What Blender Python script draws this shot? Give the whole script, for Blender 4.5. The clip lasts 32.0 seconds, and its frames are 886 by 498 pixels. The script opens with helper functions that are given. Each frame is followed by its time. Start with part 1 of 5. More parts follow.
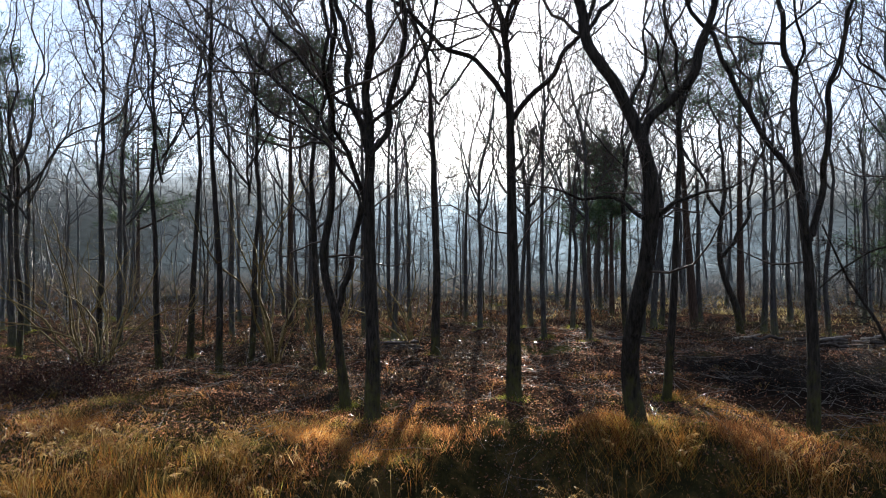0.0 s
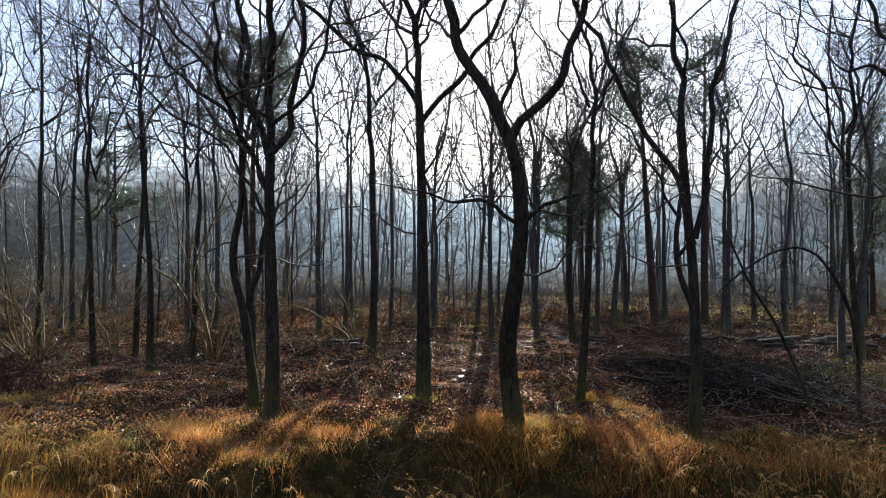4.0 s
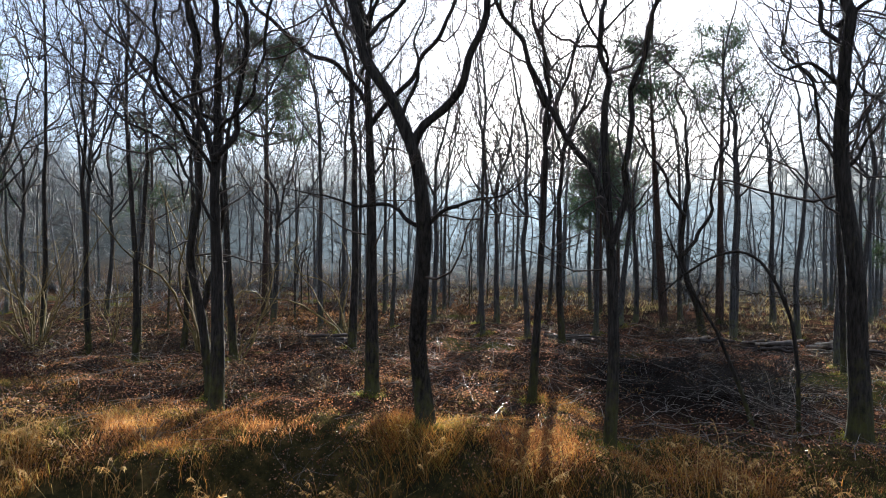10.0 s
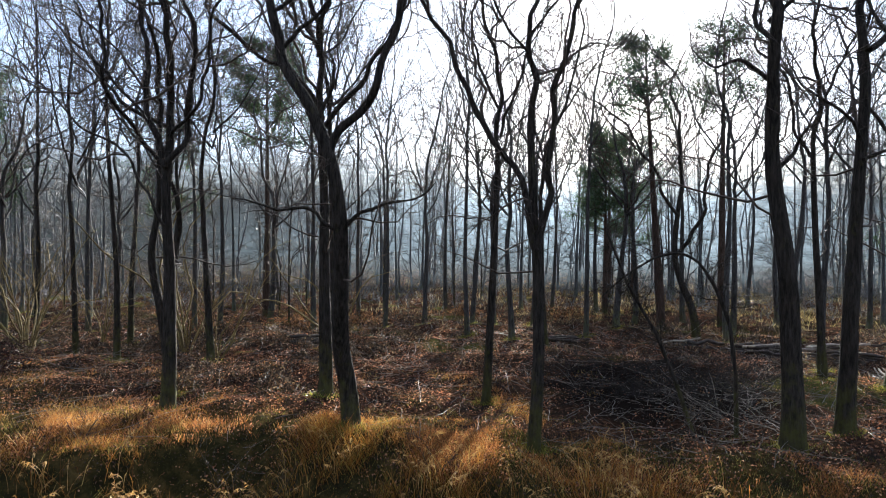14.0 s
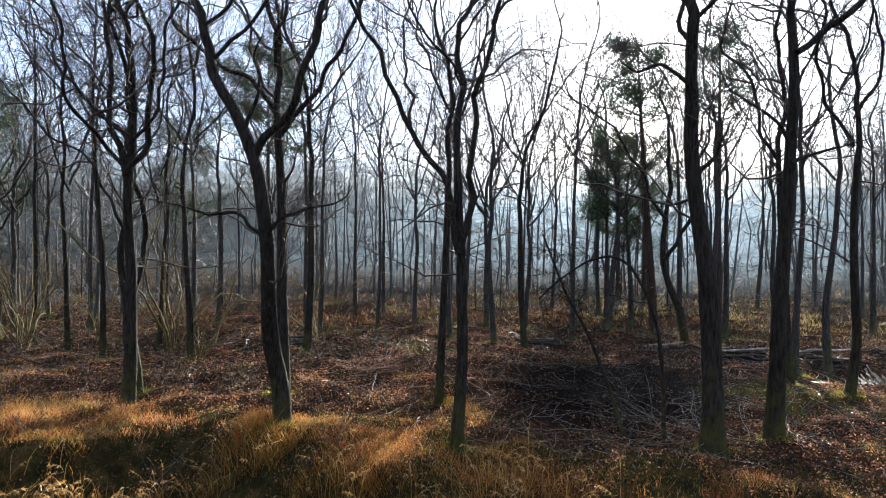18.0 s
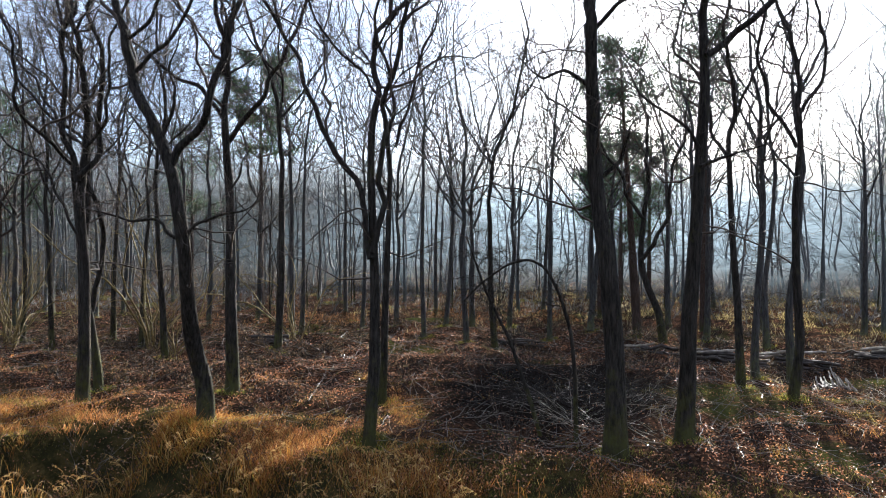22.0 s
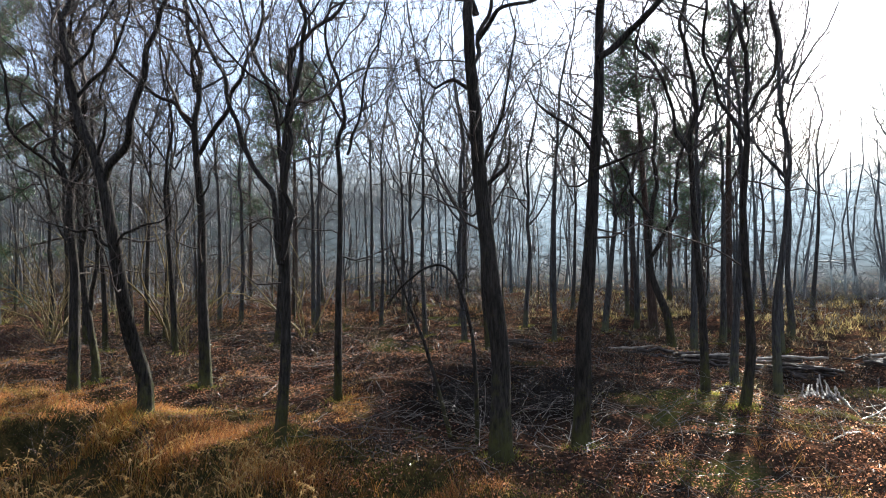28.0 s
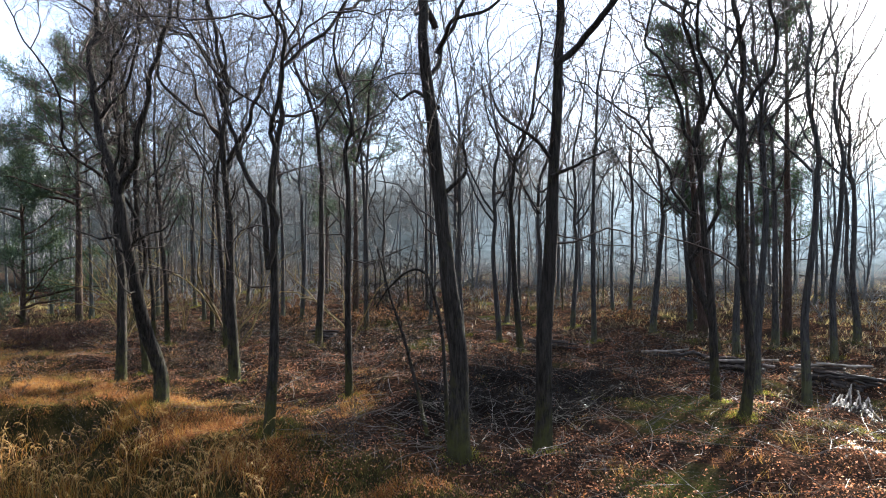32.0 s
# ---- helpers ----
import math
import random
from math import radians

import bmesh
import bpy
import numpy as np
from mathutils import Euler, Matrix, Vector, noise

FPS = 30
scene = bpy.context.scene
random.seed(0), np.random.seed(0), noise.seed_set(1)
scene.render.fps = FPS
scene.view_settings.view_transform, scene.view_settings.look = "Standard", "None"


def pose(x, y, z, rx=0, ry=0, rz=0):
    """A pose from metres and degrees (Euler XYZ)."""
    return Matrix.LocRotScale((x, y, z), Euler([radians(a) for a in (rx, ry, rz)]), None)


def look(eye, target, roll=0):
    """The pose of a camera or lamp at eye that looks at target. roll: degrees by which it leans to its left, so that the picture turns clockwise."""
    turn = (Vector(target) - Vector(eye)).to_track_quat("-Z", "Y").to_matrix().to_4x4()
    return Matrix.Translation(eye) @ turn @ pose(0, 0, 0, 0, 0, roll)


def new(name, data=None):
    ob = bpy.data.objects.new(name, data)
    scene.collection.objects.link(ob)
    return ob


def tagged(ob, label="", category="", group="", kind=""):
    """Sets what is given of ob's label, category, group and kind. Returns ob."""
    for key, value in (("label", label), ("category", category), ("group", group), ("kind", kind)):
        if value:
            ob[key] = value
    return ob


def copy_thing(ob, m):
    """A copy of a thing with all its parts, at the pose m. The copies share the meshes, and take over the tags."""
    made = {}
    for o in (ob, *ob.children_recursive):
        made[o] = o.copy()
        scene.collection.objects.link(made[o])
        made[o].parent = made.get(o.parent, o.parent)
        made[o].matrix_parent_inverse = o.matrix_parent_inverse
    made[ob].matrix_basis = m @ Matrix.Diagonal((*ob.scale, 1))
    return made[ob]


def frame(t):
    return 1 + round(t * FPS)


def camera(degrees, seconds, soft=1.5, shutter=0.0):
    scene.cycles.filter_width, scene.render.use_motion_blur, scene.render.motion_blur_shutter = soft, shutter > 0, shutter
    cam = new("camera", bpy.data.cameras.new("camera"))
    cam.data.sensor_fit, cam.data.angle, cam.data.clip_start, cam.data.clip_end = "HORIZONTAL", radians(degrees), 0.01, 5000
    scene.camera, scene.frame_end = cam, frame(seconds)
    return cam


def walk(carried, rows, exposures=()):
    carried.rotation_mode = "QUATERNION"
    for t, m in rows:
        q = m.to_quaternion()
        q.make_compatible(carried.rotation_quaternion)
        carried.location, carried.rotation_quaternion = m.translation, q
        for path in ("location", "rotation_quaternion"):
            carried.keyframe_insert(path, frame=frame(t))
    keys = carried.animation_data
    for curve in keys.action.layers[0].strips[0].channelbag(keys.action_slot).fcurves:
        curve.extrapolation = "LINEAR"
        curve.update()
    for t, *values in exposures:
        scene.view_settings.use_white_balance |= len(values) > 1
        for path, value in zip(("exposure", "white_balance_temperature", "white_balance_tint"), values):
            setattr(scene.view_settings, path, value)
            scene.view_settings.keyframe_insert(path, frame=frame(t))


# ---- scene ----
cam = camera(67.2, 32.0, 1.0)
METRES, EYE, TILT, LEAN, TURN = 15.0, 2.75, 0.8, 0.0, 0.0
ROWS = [
    (0.0, 0.0, 0.0, 0.0, -0.0, -0.0, -0.0),
    (0.5, 0.0104, -0.0002, 0.0002, 0.11, -0.05, -0.08),
    (1.0, 0.0244, -0.0008, 0.0009, 0.22, -0.1, -0.09),
    (1.5, 0.041, -0.0015, 0.0021, 0.36, -0.18, -0.09),
    (2.0, 0.0584, -0.0018, 0.003, 0.48, -0.22, -0.15),
    (2.5, 0.0774, -0.0021, 0.0034, 0.62, -0.23, -0.15),
    (3.0, 0.0963, -0.0036, 0.0049, 0.69, -0.27, -0.21),
    (3.5, 0.1163, -0.0042, 0.0055, 0.81, -0.31, -0.19),
    (4.0, 0.1343, -0.0056, 0.0063, 0.92, -0.34, -0.14),
    (4.5, 0.1502, -0.0063, 0.0066, 1.2, -0.36, -0.07),
    (6.5, 0.1977, -0.0094, 0.0159, 2.77, -0.95, -0.29),
    (7.0, 0.2097, -0.0097, 0.016, 3.54, -0.97, -0.36),
    (7.5, 0.2221, -0.0095, 0.0164, 4.42, -1.0, -0.4),
    (8.0, 0.2352, -0.0091, 0.0168, 5.09, -1.01, -0.46),
    (8.5, 0.2487, -0.009, 0.0174, 5.38, -1.03, -0.51),
    (9.0, 0.2627, -0.0081, 0.0177, 5.68, -1.05, -0.54),
    (9.5, 0.2757, -0.0077, 0.0179, 5.99, -1.02, -0.6),
    (10.0, 0.2899, -0.0067, 0.0182, 6.36, -1.03, -0.57),
    (10.5, 0.3041, -0.0055, 0.0189, 6.72, -1.05, -0.53),
    (11.0, 0.3189, -0.0046, 0.0199, 7.09, -1.08, -0.51),
    (11.5, 0.3333, -0.0031, 0.0204, 7.4, -1.07, -0.48),
    (12.0, 0.3481, -0.002, 0.0205, 7.73, -1.04, -0.51),
    (12.5, 0.3631, 0.0, 0.021, 8.04, -1.03, -0.52),
    (13.0, 0.3789, 0.002, 0.0211, 8.46, -1.03, -0.43),
    (13.5, 0.3947, 0.004, 0.0212, 9.15, -1.03, -0.4),
    (14.0, 0.4112, 0.0064, 0.0218, 9.84, -1.06, -0.35),
    (14.5, 0.427, 0.0084, 0.0216, 10.45, -1.02, -0.32),
    (16.5, 0.4817, 0.0061, 0.0211, 11.67, -0.85, -0.4),
    (17.0, 0.4983, 0.0078, 0.0221, 12.11, -0.87, -0.36),
    (17.5, 0.515, 0.0099, 0.0224, 12.59, -0.85, -0.35),
    (18.0, 0.5307, 0.0118, 0.0228, 13.04, -0.81, -0.34),
    (18.5, 0.5465, 0.0132, 0.0237, 13.4, -0.82, -0.37),
    (19.0, 0.563, 0.0149, 0.0246, 13.79, -0.83, -0.32),
    (19.5, 0.5792, 0.0164, 0.0259, 14.16, -0.85, -0.26),
    (20.0, 0.5957, 0.0194, 0.027, 14.53, -0.93, -0.12),
    (20.5, 0.6109, 0.021, 0.0281, 14.86, -0.93, -0.24),
    (21.0, 0.6277, 0.0236, 0.0299, 15.21, -1.01, -0.17),
    (21.5, 0.6447, 0.0258, 0.0321, 15.56, -1.14, -0.13),
    (22.0, 0.6624, 0.0289, 0.0309, 15.94, -1.02, -0.11),
    (22.5, 0.6805, 0.0325, 0.032, 16.35, -1.07, -0.06),
    (23.0, 0.6989, 0.0366, 0.033, 16.75, -1.11, -0.03),
    (23.5, 0.7173, 0.0407, 0.0332, 17.13, -1.08, 0.04),
    (24.0, 0.7368, 0.0454, 0.0339, 17.6, -1.1, 0.13),
    (24.5, 0.7556, 0.0498, 0.035, 18.06, -1.12, 0.18),
    (25.0, 0.7743, 0.0541, 0.0366, 18.67, -1.18, 0.23),
    (25.5, 0.7929, 0.0585, 0.0379, 19.45, -1.19, 0.3),
    (27.5, 0.8556, 0.0764, 0.0409, 23.15, -1.32, 0.43),
    (28.0, 0.874, 0.081, 0.0419, 24.25, -1.35, 0.5),
    (28.5, 0.8911, 0.0856, 0.0433, 25.43, -1.41, 0.56),
    (29.0, 0.9092, 0.0898, 0.044, 26.78, -1.4, 0.61),
    (29.5, 0.9277, 0.0947, 0.0455, 28.16, -1.42, 0.7),
    (30.0, 0.9464, 0.101, 0.0469, 29.58, -1.46, 0.78),
    (30.5, 0.9646, 0.108, 0.0484, 30.86, -1.5, 0.87),
    (31.0, 0.9828, 0.116, 0.0494, 31.74, -1.52, 0.91),
    (31.5, 1.0005, 0.1244, 0.0504, 32.4, -1.55, 0.95),
    (32.0, 1.0180, 0.1330, 0.0513, 33.1, -1.58, 0.98),
]
walk(cam, [(t, pose(0, 0, EYE, TILT, LEAN, TURN) @ pose(METRES * x, METRES * y, METRES * z, 90 + pitch, roll, yaw)) for t, x, y, z, yaw, pitch, roll in ROWS],
     [(0.0, 2.22, 5780, 7), (1.0, 2.39, 5780, 7), (3.0, 2.29, 5780, 7), (4.5, 2.34, 5780, 7), (7.0, 2.57, 5780, 7), (9.0, 2.41, 5780, 7), (11.0, 2.63, 5780, 7), (13.0, 2.58, 5780, 7), (14.0, 2.62, 5780, 7), (17.0, 2.61, 5780, 7), (18.0, 2.65, 5780, 7), (20.0, 2.73, 5780, 7), (22.0, 2.73, 5780, 7), (23.0, 2.29, 5780, 7), (24.0, 2.47, 5780, 7), (25.0, 2.64, 5780, 7), (28.0, 2.7, 5780, 7), (32.0, 2.83, 5780, 7)])

# ---- light ----
SUN_AZ, SUN_EL = 4.3, 16.4
scene.view_settings.exposure = 0.0
world = bpy.data.worlds.new("world")
scene.world = world
world.use_nodes = True
wn = world.node_tree
wn.nodes.clear()
sky = wn.nodes.new("ShaderNodeTexSky")
sky.sky_type = "NISHITA"
sky.sun_disc = False
sky.sun_elevation = radians(SUN_EL)
sky.sun_rotation = radians(SUN_AZ)
sky.altitude = 0
sky.air_density = 1.0
sky.dust_density = 1.2
sky.ozone_density = 3.0
bg = wn.nodes.new("ShaderNodeBackground")
bg.inputs["Strength"].default_value = 0.05
wo = wn.nodes.new("ShaderNodeOutputWorld")
veil = wn.nodes.new("ShaderNodeMix")
veil.data_type = "RGBA"
veil.inputs[0].default_value = 0.4
veil.inputs[7].default_value = (7.2, 7.35, 8.5, 1)
wn.links.new(sky.outputs[0], veil.inputs[6])
wn.links.new(veil.outputs[2], bg.inputs["Color"])
wn.links.new(bg.outputs[0], wo.inputs["Surface"])

sun_data = bpy.data.lights.new("sun", "SUN")
sun_data.energy = 5.0
sun_data.angle = radians(0.6)
sun_data.color = (1.0, 0.9, 0.76)
sun = new("sun", sun_data)
to_sun = Vector((math.sin(radians(SUN_AZ)) * math.cos(radians(SUN_EL)), math.cos(radians(SUN_AZ)) * math.cos(radians(SUN_EL)), math.sin(radians(SUN_EL))))
sun.matrix_world = look(to_sun * 60, (0, 0, 0))


# ---- materials ----
class Mat:
    """A small wrapper for a node material."""

    def __init__(self, name, rough=0.8, spec=0.3):
        self.m = bpy.data.materials.new(name)
        self.m.use_nodes = True
        self.t = self.m.node_tree
        self.b = self.t.nodes["Principled BSDF"]
        self.out = self.t.nodes["Material Output"]
        self.b.inputs["Roughness"].default_value = rough
        self.b.inputs["Specular IOR Level"].default_value = spec

    def node(self, kind, **values):
        n = self.t.nodes.new(kind)
        for key, value in values.items():
            n.inputs[key.replace("_", " ")].default_value = value
        return n

    def link(self, a, b):
        self.t.links.new(a, b)

    def place(self, scale=(1, 1, 1), world_space=False):
        geo = self.t.nodes.new("ShaderNodeNewGeometry") if world_space else self.t.nodes.new("ShaderNodeTexCoord")
        m = self.t.nodes.new("ShaderNodeMapping")
        m.inputs["Scale"].default_value = scale
        self.link(geo.outputs["Position"] if world_space else geo.outputs["Object"], m.inputs["Vector"])
        return m.outputs[0]

    def noise(self, where, scale, detail=4.0, rough=0.6):
        n = self.node("ShaderNodeTexNoise", Scale=scale, Detail=detail, Roughness=rough)
        self.link(where, n.inputs["Vector"])
        return n.outputs["Fac"]

    def ramp(self, fac, *stops):
        r = self.t.nodes.new("ShaderNodeValToRGB")
        while len(r.color_ramp.elements) < len(stops):
            r.color_ramp.elements.new(0.5)
        for e, (pos, col) in zip(r.color_ramp.elements, stops):
            e.position = pos
            e.color = (*col, 1) if len(col) == 3 else col
        self.link(fac, r.inputs["Fac"])
        return r.outputs["Color"]

    def mix(self, fac, a, b, how="MIX"):
        m = self.t.nodes.new("ShaderNodeMix")
        m.data_type = "RGBA"
        m.blend_type = how
        for sock, value in ((m.inputs[0], fac), (m.inputs[6], a), (m.inputs[7], b)):
            if isinstance(value, bpy.types.NodeSocket):
                self.link(value, sock)
            elif isinstance(value, tuple):
                sock.default_value = (*value, 1)
            else:
                sock.default_value = value
        return m.outputs[2]

    def math(self, op, a, b):
        m = self.t.nodes.new("ShaderNodeMath")
        m.operation = op
        for sock, value in zip(m.inputs, (a, b)):
            if isinstance(value, bpy.types.NodeSocket):
                self.link(value, sock)
            else:
                sock.default_value = value
        return m.outputs[0]

    def color(self, c):
        self.link(c, self.b.inputs["Base Color"])
        return self

    def bump(self, height, strength=0.5, distance=0.02):
        n = self.node("ShaderNodeBump", Strength=strength, Distance=distance)
        self.link(height, n.inputs["Height"])
        self.link(n.outputs[0], self.b.inputs["Normal"])
        return self

    def see_through(self, c, amount):
        """Leaf-like: light from behind shines through."""
        tr = self.t.nodes.new("ShaderNodeBsdfTranslucent")
        self.link(c, tr.inputs["Color"])
        mx = self.node("ShaderNodeMixShader", Fac=amount)
        self.link(self.b.outputs[0], mx.inputs[1])
        self.link(tr.outputs[0], mx.inputs[2])
        self.link(mx.outputs[0], self.out.inputs["Surface"])
        return self

    def island(self):
        return self.t.nodes.new("ShaderNodeNewGeometry").outputs["Random Per Island"]


def bark_material(name, dark, light, moss, moss_high):
    m = Mat(name, 0.95, 0.08)
    w = m.place((1, 1, 0.16))
    furrow = m.noise(w, 26, 5, 0.65)
    patch = m.noise(m.place((1, 1, 0.6), True), 1.7, 4, 0.6)
    base = m.ramp(furrow, (0.36, dark), (0.68, light))
    base = m.mix(m.math("MULTIPLY", patch, 0.5), base, tuple(0.55 * c for c in light))
    geo = m.t.nodes.new("ShaderNodeNewGeometry")
    sep = m.t.nodes.new("ShaderNodeSeparateXYZ")
    m.link(geo.outputs["Position"], sep.inputs[0])
    low = m.t.nodes.new("ShaderNodeMapRange")
    low.inputs["From Min"].default_value, low.inputs["From Max"].default_value = moss_high, 0.0
    m.link(sep.outputs[2], low.inputs["Value"])
    tufts = m.noise(m.place((1, 1, 0.7), True), 6.5, 5, 0.7)
    green = m.ramp(m.math("ADD", m.math("MULTIPLY", low.outputs[0], 0.3), tufts), (0.58, (0, 0, 0)), (0.85, (0.7, 0.7, 0.7)))
    m.color(m.mix(green, base, moss))
    m.bump(furrow, 1.0, 0.06)
    return m.m


MAT_BARK = bark_material("oak_bark", (0.008, 0.007, 0.0058), (0.06, 0.051, 0.042), (0.075, 0.074, 0.02), 1.5)
# greyed copies of the oak bark: haze painted into the farther trees' colour
MAT_HAZED_BARK = bark_material("hazed_bark", (0.03, 0.031, 0.031), (0.13, 0.135, 0.132), (0.09, 0.1, 0.05), 1.0)
MAT_HALF_HAZED_BARK = bark_material("half_hazed_bark", (0.018, 0.017, 0.016), (0.1, 0.094, 0.087), (0.1, 0.1, 0.04), 1.2)
MAT_PINE_BARK = bark_material("pine_bark", (0.025, 0.018, 0.015), (0.1, 0.067, 0.05), (0.05, 0.06, 0.02), 0.5)


def twig_material(name="twig_bark", dark=(0.03, 0.023, 0.018), light=(0.095, 0.07, 0.052)):
    m = Mat(name, 0.75, 0.18)
    n = m.noise(m.place(), 9, 3)
    m.color(m.ramp(n, (0.3, dark), (0.75, light)))
    return m.m


def dead_wood_material(name="dead_wood", dark=(0.06, 0.045, 0.034), light=(0.27, 0.22, 0.17), gloss=0.42):
    m = Mat(name, gloss, 0.3)
    n = m.noise(m.place((1, 1, 1)), 7, 5)
    r = m.island()
    m.color(m.mix(r, m.ramp(n, (0.3, dark), (0.7, light)), m.ramp(n, (0.3, tuple(0.5 * c for c in dark)), (0.7, tuple(0.6 * c for c in light)))))
    m.bump(n, 0.5, 0.01)
    return m.m


def grass_material():
    m = Mat("dry_grass", 0.6, 0.25)
    where = m.place((1, 1, 1), True)
    patch, spot = m.noise(where, 0.7, 3), m.noise(where, 2.1, 3)
    r = m.island()
    gold = m.ramp(r, (0.0, (0.16, 0.06, 0.02)), (0.35, (0.36, 0.14, 0.03)), (0.75, (0.52, 0.25, 0.06)), (0.93, (0.56, 0.35, 0.12)), (1.0, (0.62, 0.48, 0.25)))
    green = m.ramp(r, (0.0, (0.03, 0.03, 0.008)), (0.5, (0.12, 0.105, 0.022)), (0.85, (0.3, 0.24, 0.05)), (1.0, (0.46, 0.32, 0.09)))
    c = m.mix(m.ramp(patch, (0.43, (0, 0, 0)), (0.56, (0.92, 0.92, 0.92))), gold, green)
    rust = m.ramp(r, (0.0, (0.05, 0.022, 0.01)), (0.7, (0.2, 0.075, 0.025)), (1.0, (0.4, 0.18, 0.05)))
    c = m.mix(m.ramp(spot, (0.52, (0, 0, 0)), (0.62, (0.9, 0.9, 0.9))), c, rust)
    m.color(c)
    return m.see_through(c, 0.5).m


def rust_material():
    m = Mat("rust_grass", 0.6, 0.2)
    r = m.island()
    c = m.ramp(r, (0.0, (0.05, 0.024, 0.01)), (0.45, (0.22, 0.085, 0.028)), (0.8, (0.42, 0.17, 0.045)), (1.0, (0.55, 0.36, 0.13)))
    m.color(c)
    return m.see_through(c, 0.5).m


def straw_material():
    m = Mat("straw", 0.5, 0.35)
    r = m.island()
    c = m.ramp(r, (0.0, (0.18, 0.09, 0.025)), (0.6, (0.42, 0.24, 0.07)), (1.0, (0.58, 0.4, 0.15)))
    m.color(c)
    return m.see_through(c, 0.4).m


def moss_material():
    m = Mat("green_grass", 0.6, 0.25)
    r = m.island()
    c = m.ramp(r, (0.0, (0.03, 0.033, 0.008)), (0.6, (0.1, 0.1, 0.02)), (1.0, (0.27, 0.23, 0.055)))
    m.color(c)
    return m.see_through(c, 0.45).m


def bracken_material(name, *stops, through_it=0.35):
    m = Mat(name, 0.7, 0.2)
    r = m.island()
    c = m.ramp(r, *stops)
    m.color(c)
    return m.see_through(c, through_it).m


def leaf_material():
    m = Mat("fallen_leaf", 0.37, 0.5)
    r = m.island()
    c = m.ramp(r, (0.0, (0.014, 0.008, 0.006)), (0.42, (0.062, 0.03, 0.017)), (0.64, (0.19, 0.078, 0.038)), (0.86, (0.4, 0.17, 0.08)), (1.0, (0.5, 0.3, 0.18)))
    m.color(c)
    return m.see_through(c, 0.5).m


def needle_material():
    m = Mat("pine_needle", 0.5, 0.35)
    r = m.island()
    c = m.ramp(r, (0.0, (0.015, 0.035, 0.014)), (0.6, (0.035, 0.065, 0.022)), (1.0, (0.075, 0.1, 0.03)))
    m.color(c)
    return m.see_through(c, 0.25).m


def ground_material():
    m = Mat("forest_floor", 1.0, 0.0)
    w = m.place((1, 1, 1), True)
    big = m.noise(w, 0.28, 4)
    mid = m.noise(w, 1.6, 5, 0.65)
    v = m.node("ShaderNodeTexVoronoi", Scale=20.0)
    m.link(w, v.inputs["Vector"])
    fine = m.noise(w, 30, 4, 0.7)
    litter = m.ramp(v.outputs["Color"], (0.0, (0.012, 0.008, 0.006)), (0.35, (0.03, 0.018, 0.012)), (0.7, (0.075, 0.038, 0.022)), (0.88, (0.15, 0.075, 0.04)), (1.0, (0.24, 0.15, 0.09)))
    soil = m.ramp(fine, (0.3, (0.011, 0.009, 0.007)), (0.7, (0.036, 0.027, 0.02)))
    c = m.mix(m.ramp(mid, (0.4, (0, 0, 0)), (0.56, (1, 1, 1))), soil, litter)
    moss = m.ramp(fine, (0.3, (0.03, 0.04, 0.01)), (0.75, (0.12, 0.12, 0.03)))
    c = m.mix(m.ramp(big, (0.56, (0, 0, 0)), (0.66, (0.75, 0.75, 0.75))), c, moss)
    sep = m.t.nodes.new("ShaderNodeSeparateXYZ")
    m.link(w, sep.inputs[0])
    # near-black oval patch round the brushwood, with a noisy edge
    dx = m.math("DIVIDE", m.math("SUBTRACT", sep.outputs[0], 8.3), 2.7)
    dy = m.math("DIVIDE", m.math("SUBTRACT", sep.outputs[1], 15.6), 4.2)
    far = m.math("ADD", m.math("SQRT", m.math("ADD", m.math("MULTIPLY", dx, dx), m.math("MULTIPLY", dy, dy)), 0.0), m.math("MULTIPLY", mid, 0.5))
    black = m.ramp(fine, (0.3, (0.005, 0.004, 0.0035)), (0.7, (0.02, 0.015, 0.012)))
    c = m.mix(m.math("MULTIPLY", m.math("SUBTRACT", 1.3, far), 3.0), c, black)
    # rough turf along the open edge
    edge = m.math("ADD", sep.outputs[1], m.math("MULTIPLY", m.math("MAXIMUM", m.math("SUBTRACT", sep.outputs[0], 3.0), 0.0), 0.28))
    edge = m.math("ADD", edge, m.math("MULTIPLY", mid, -3.0))
    turf = m.ramp(m.noise(w, 3.2, 6, 0.75), (0.3, (0.012, 0.01, 0.006)), (0.48, (0.026, 0.023, 0.009)), (0.6, (0.062, 0.044, 0.016)), (0.75, (0.12, 0.085, 0.03)))
    zone = m.t.nodes.new("ShaderNodeMapRange")
    zone.inputs["From Min"].default_value, zone.inputs["From Max"].default_value = 11.2, 9.6
    m.link(edge, zone.inputs["Value"])
    m.color(m.mix(zone.outputs[0], c, turf))
    m.bump(m.math("ADD", fine, m.math("MULTIPLY", v.outputs["Distance"], 0.6)), 0.8, 0.06)
    return m.m


MAT_TWIG = twig_material()
# twigs greyed the same way, painting haze into far crowns and scrub
MAT_HAZED_TWIG = twig_material("hazed_twig", (0.07, 0.07, 0.07), (0.16, 0.16, 0.158))
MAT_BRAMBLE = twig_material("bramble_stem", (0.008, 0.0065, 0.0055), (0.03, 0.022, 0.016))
MAT_DEAD = dead_wood_material()
MAT_PALE = dead_wood_material("pale_wood", (0.13, 0.1, 0.07), (0.4, 0.34, 0.27), 0.8)
MAT_ROD = dead_wood_material("hazel_rod", (0.08, 0.06, 0.02), (0.28, 0.2, 0.065), 0.8)
MAT_LOG = dead_wood_material("log_bark", (0.018, 0.014, 0.011), (0.085, 0.065, 0.05), 0.8)
MAT_GRASS = grass_material()
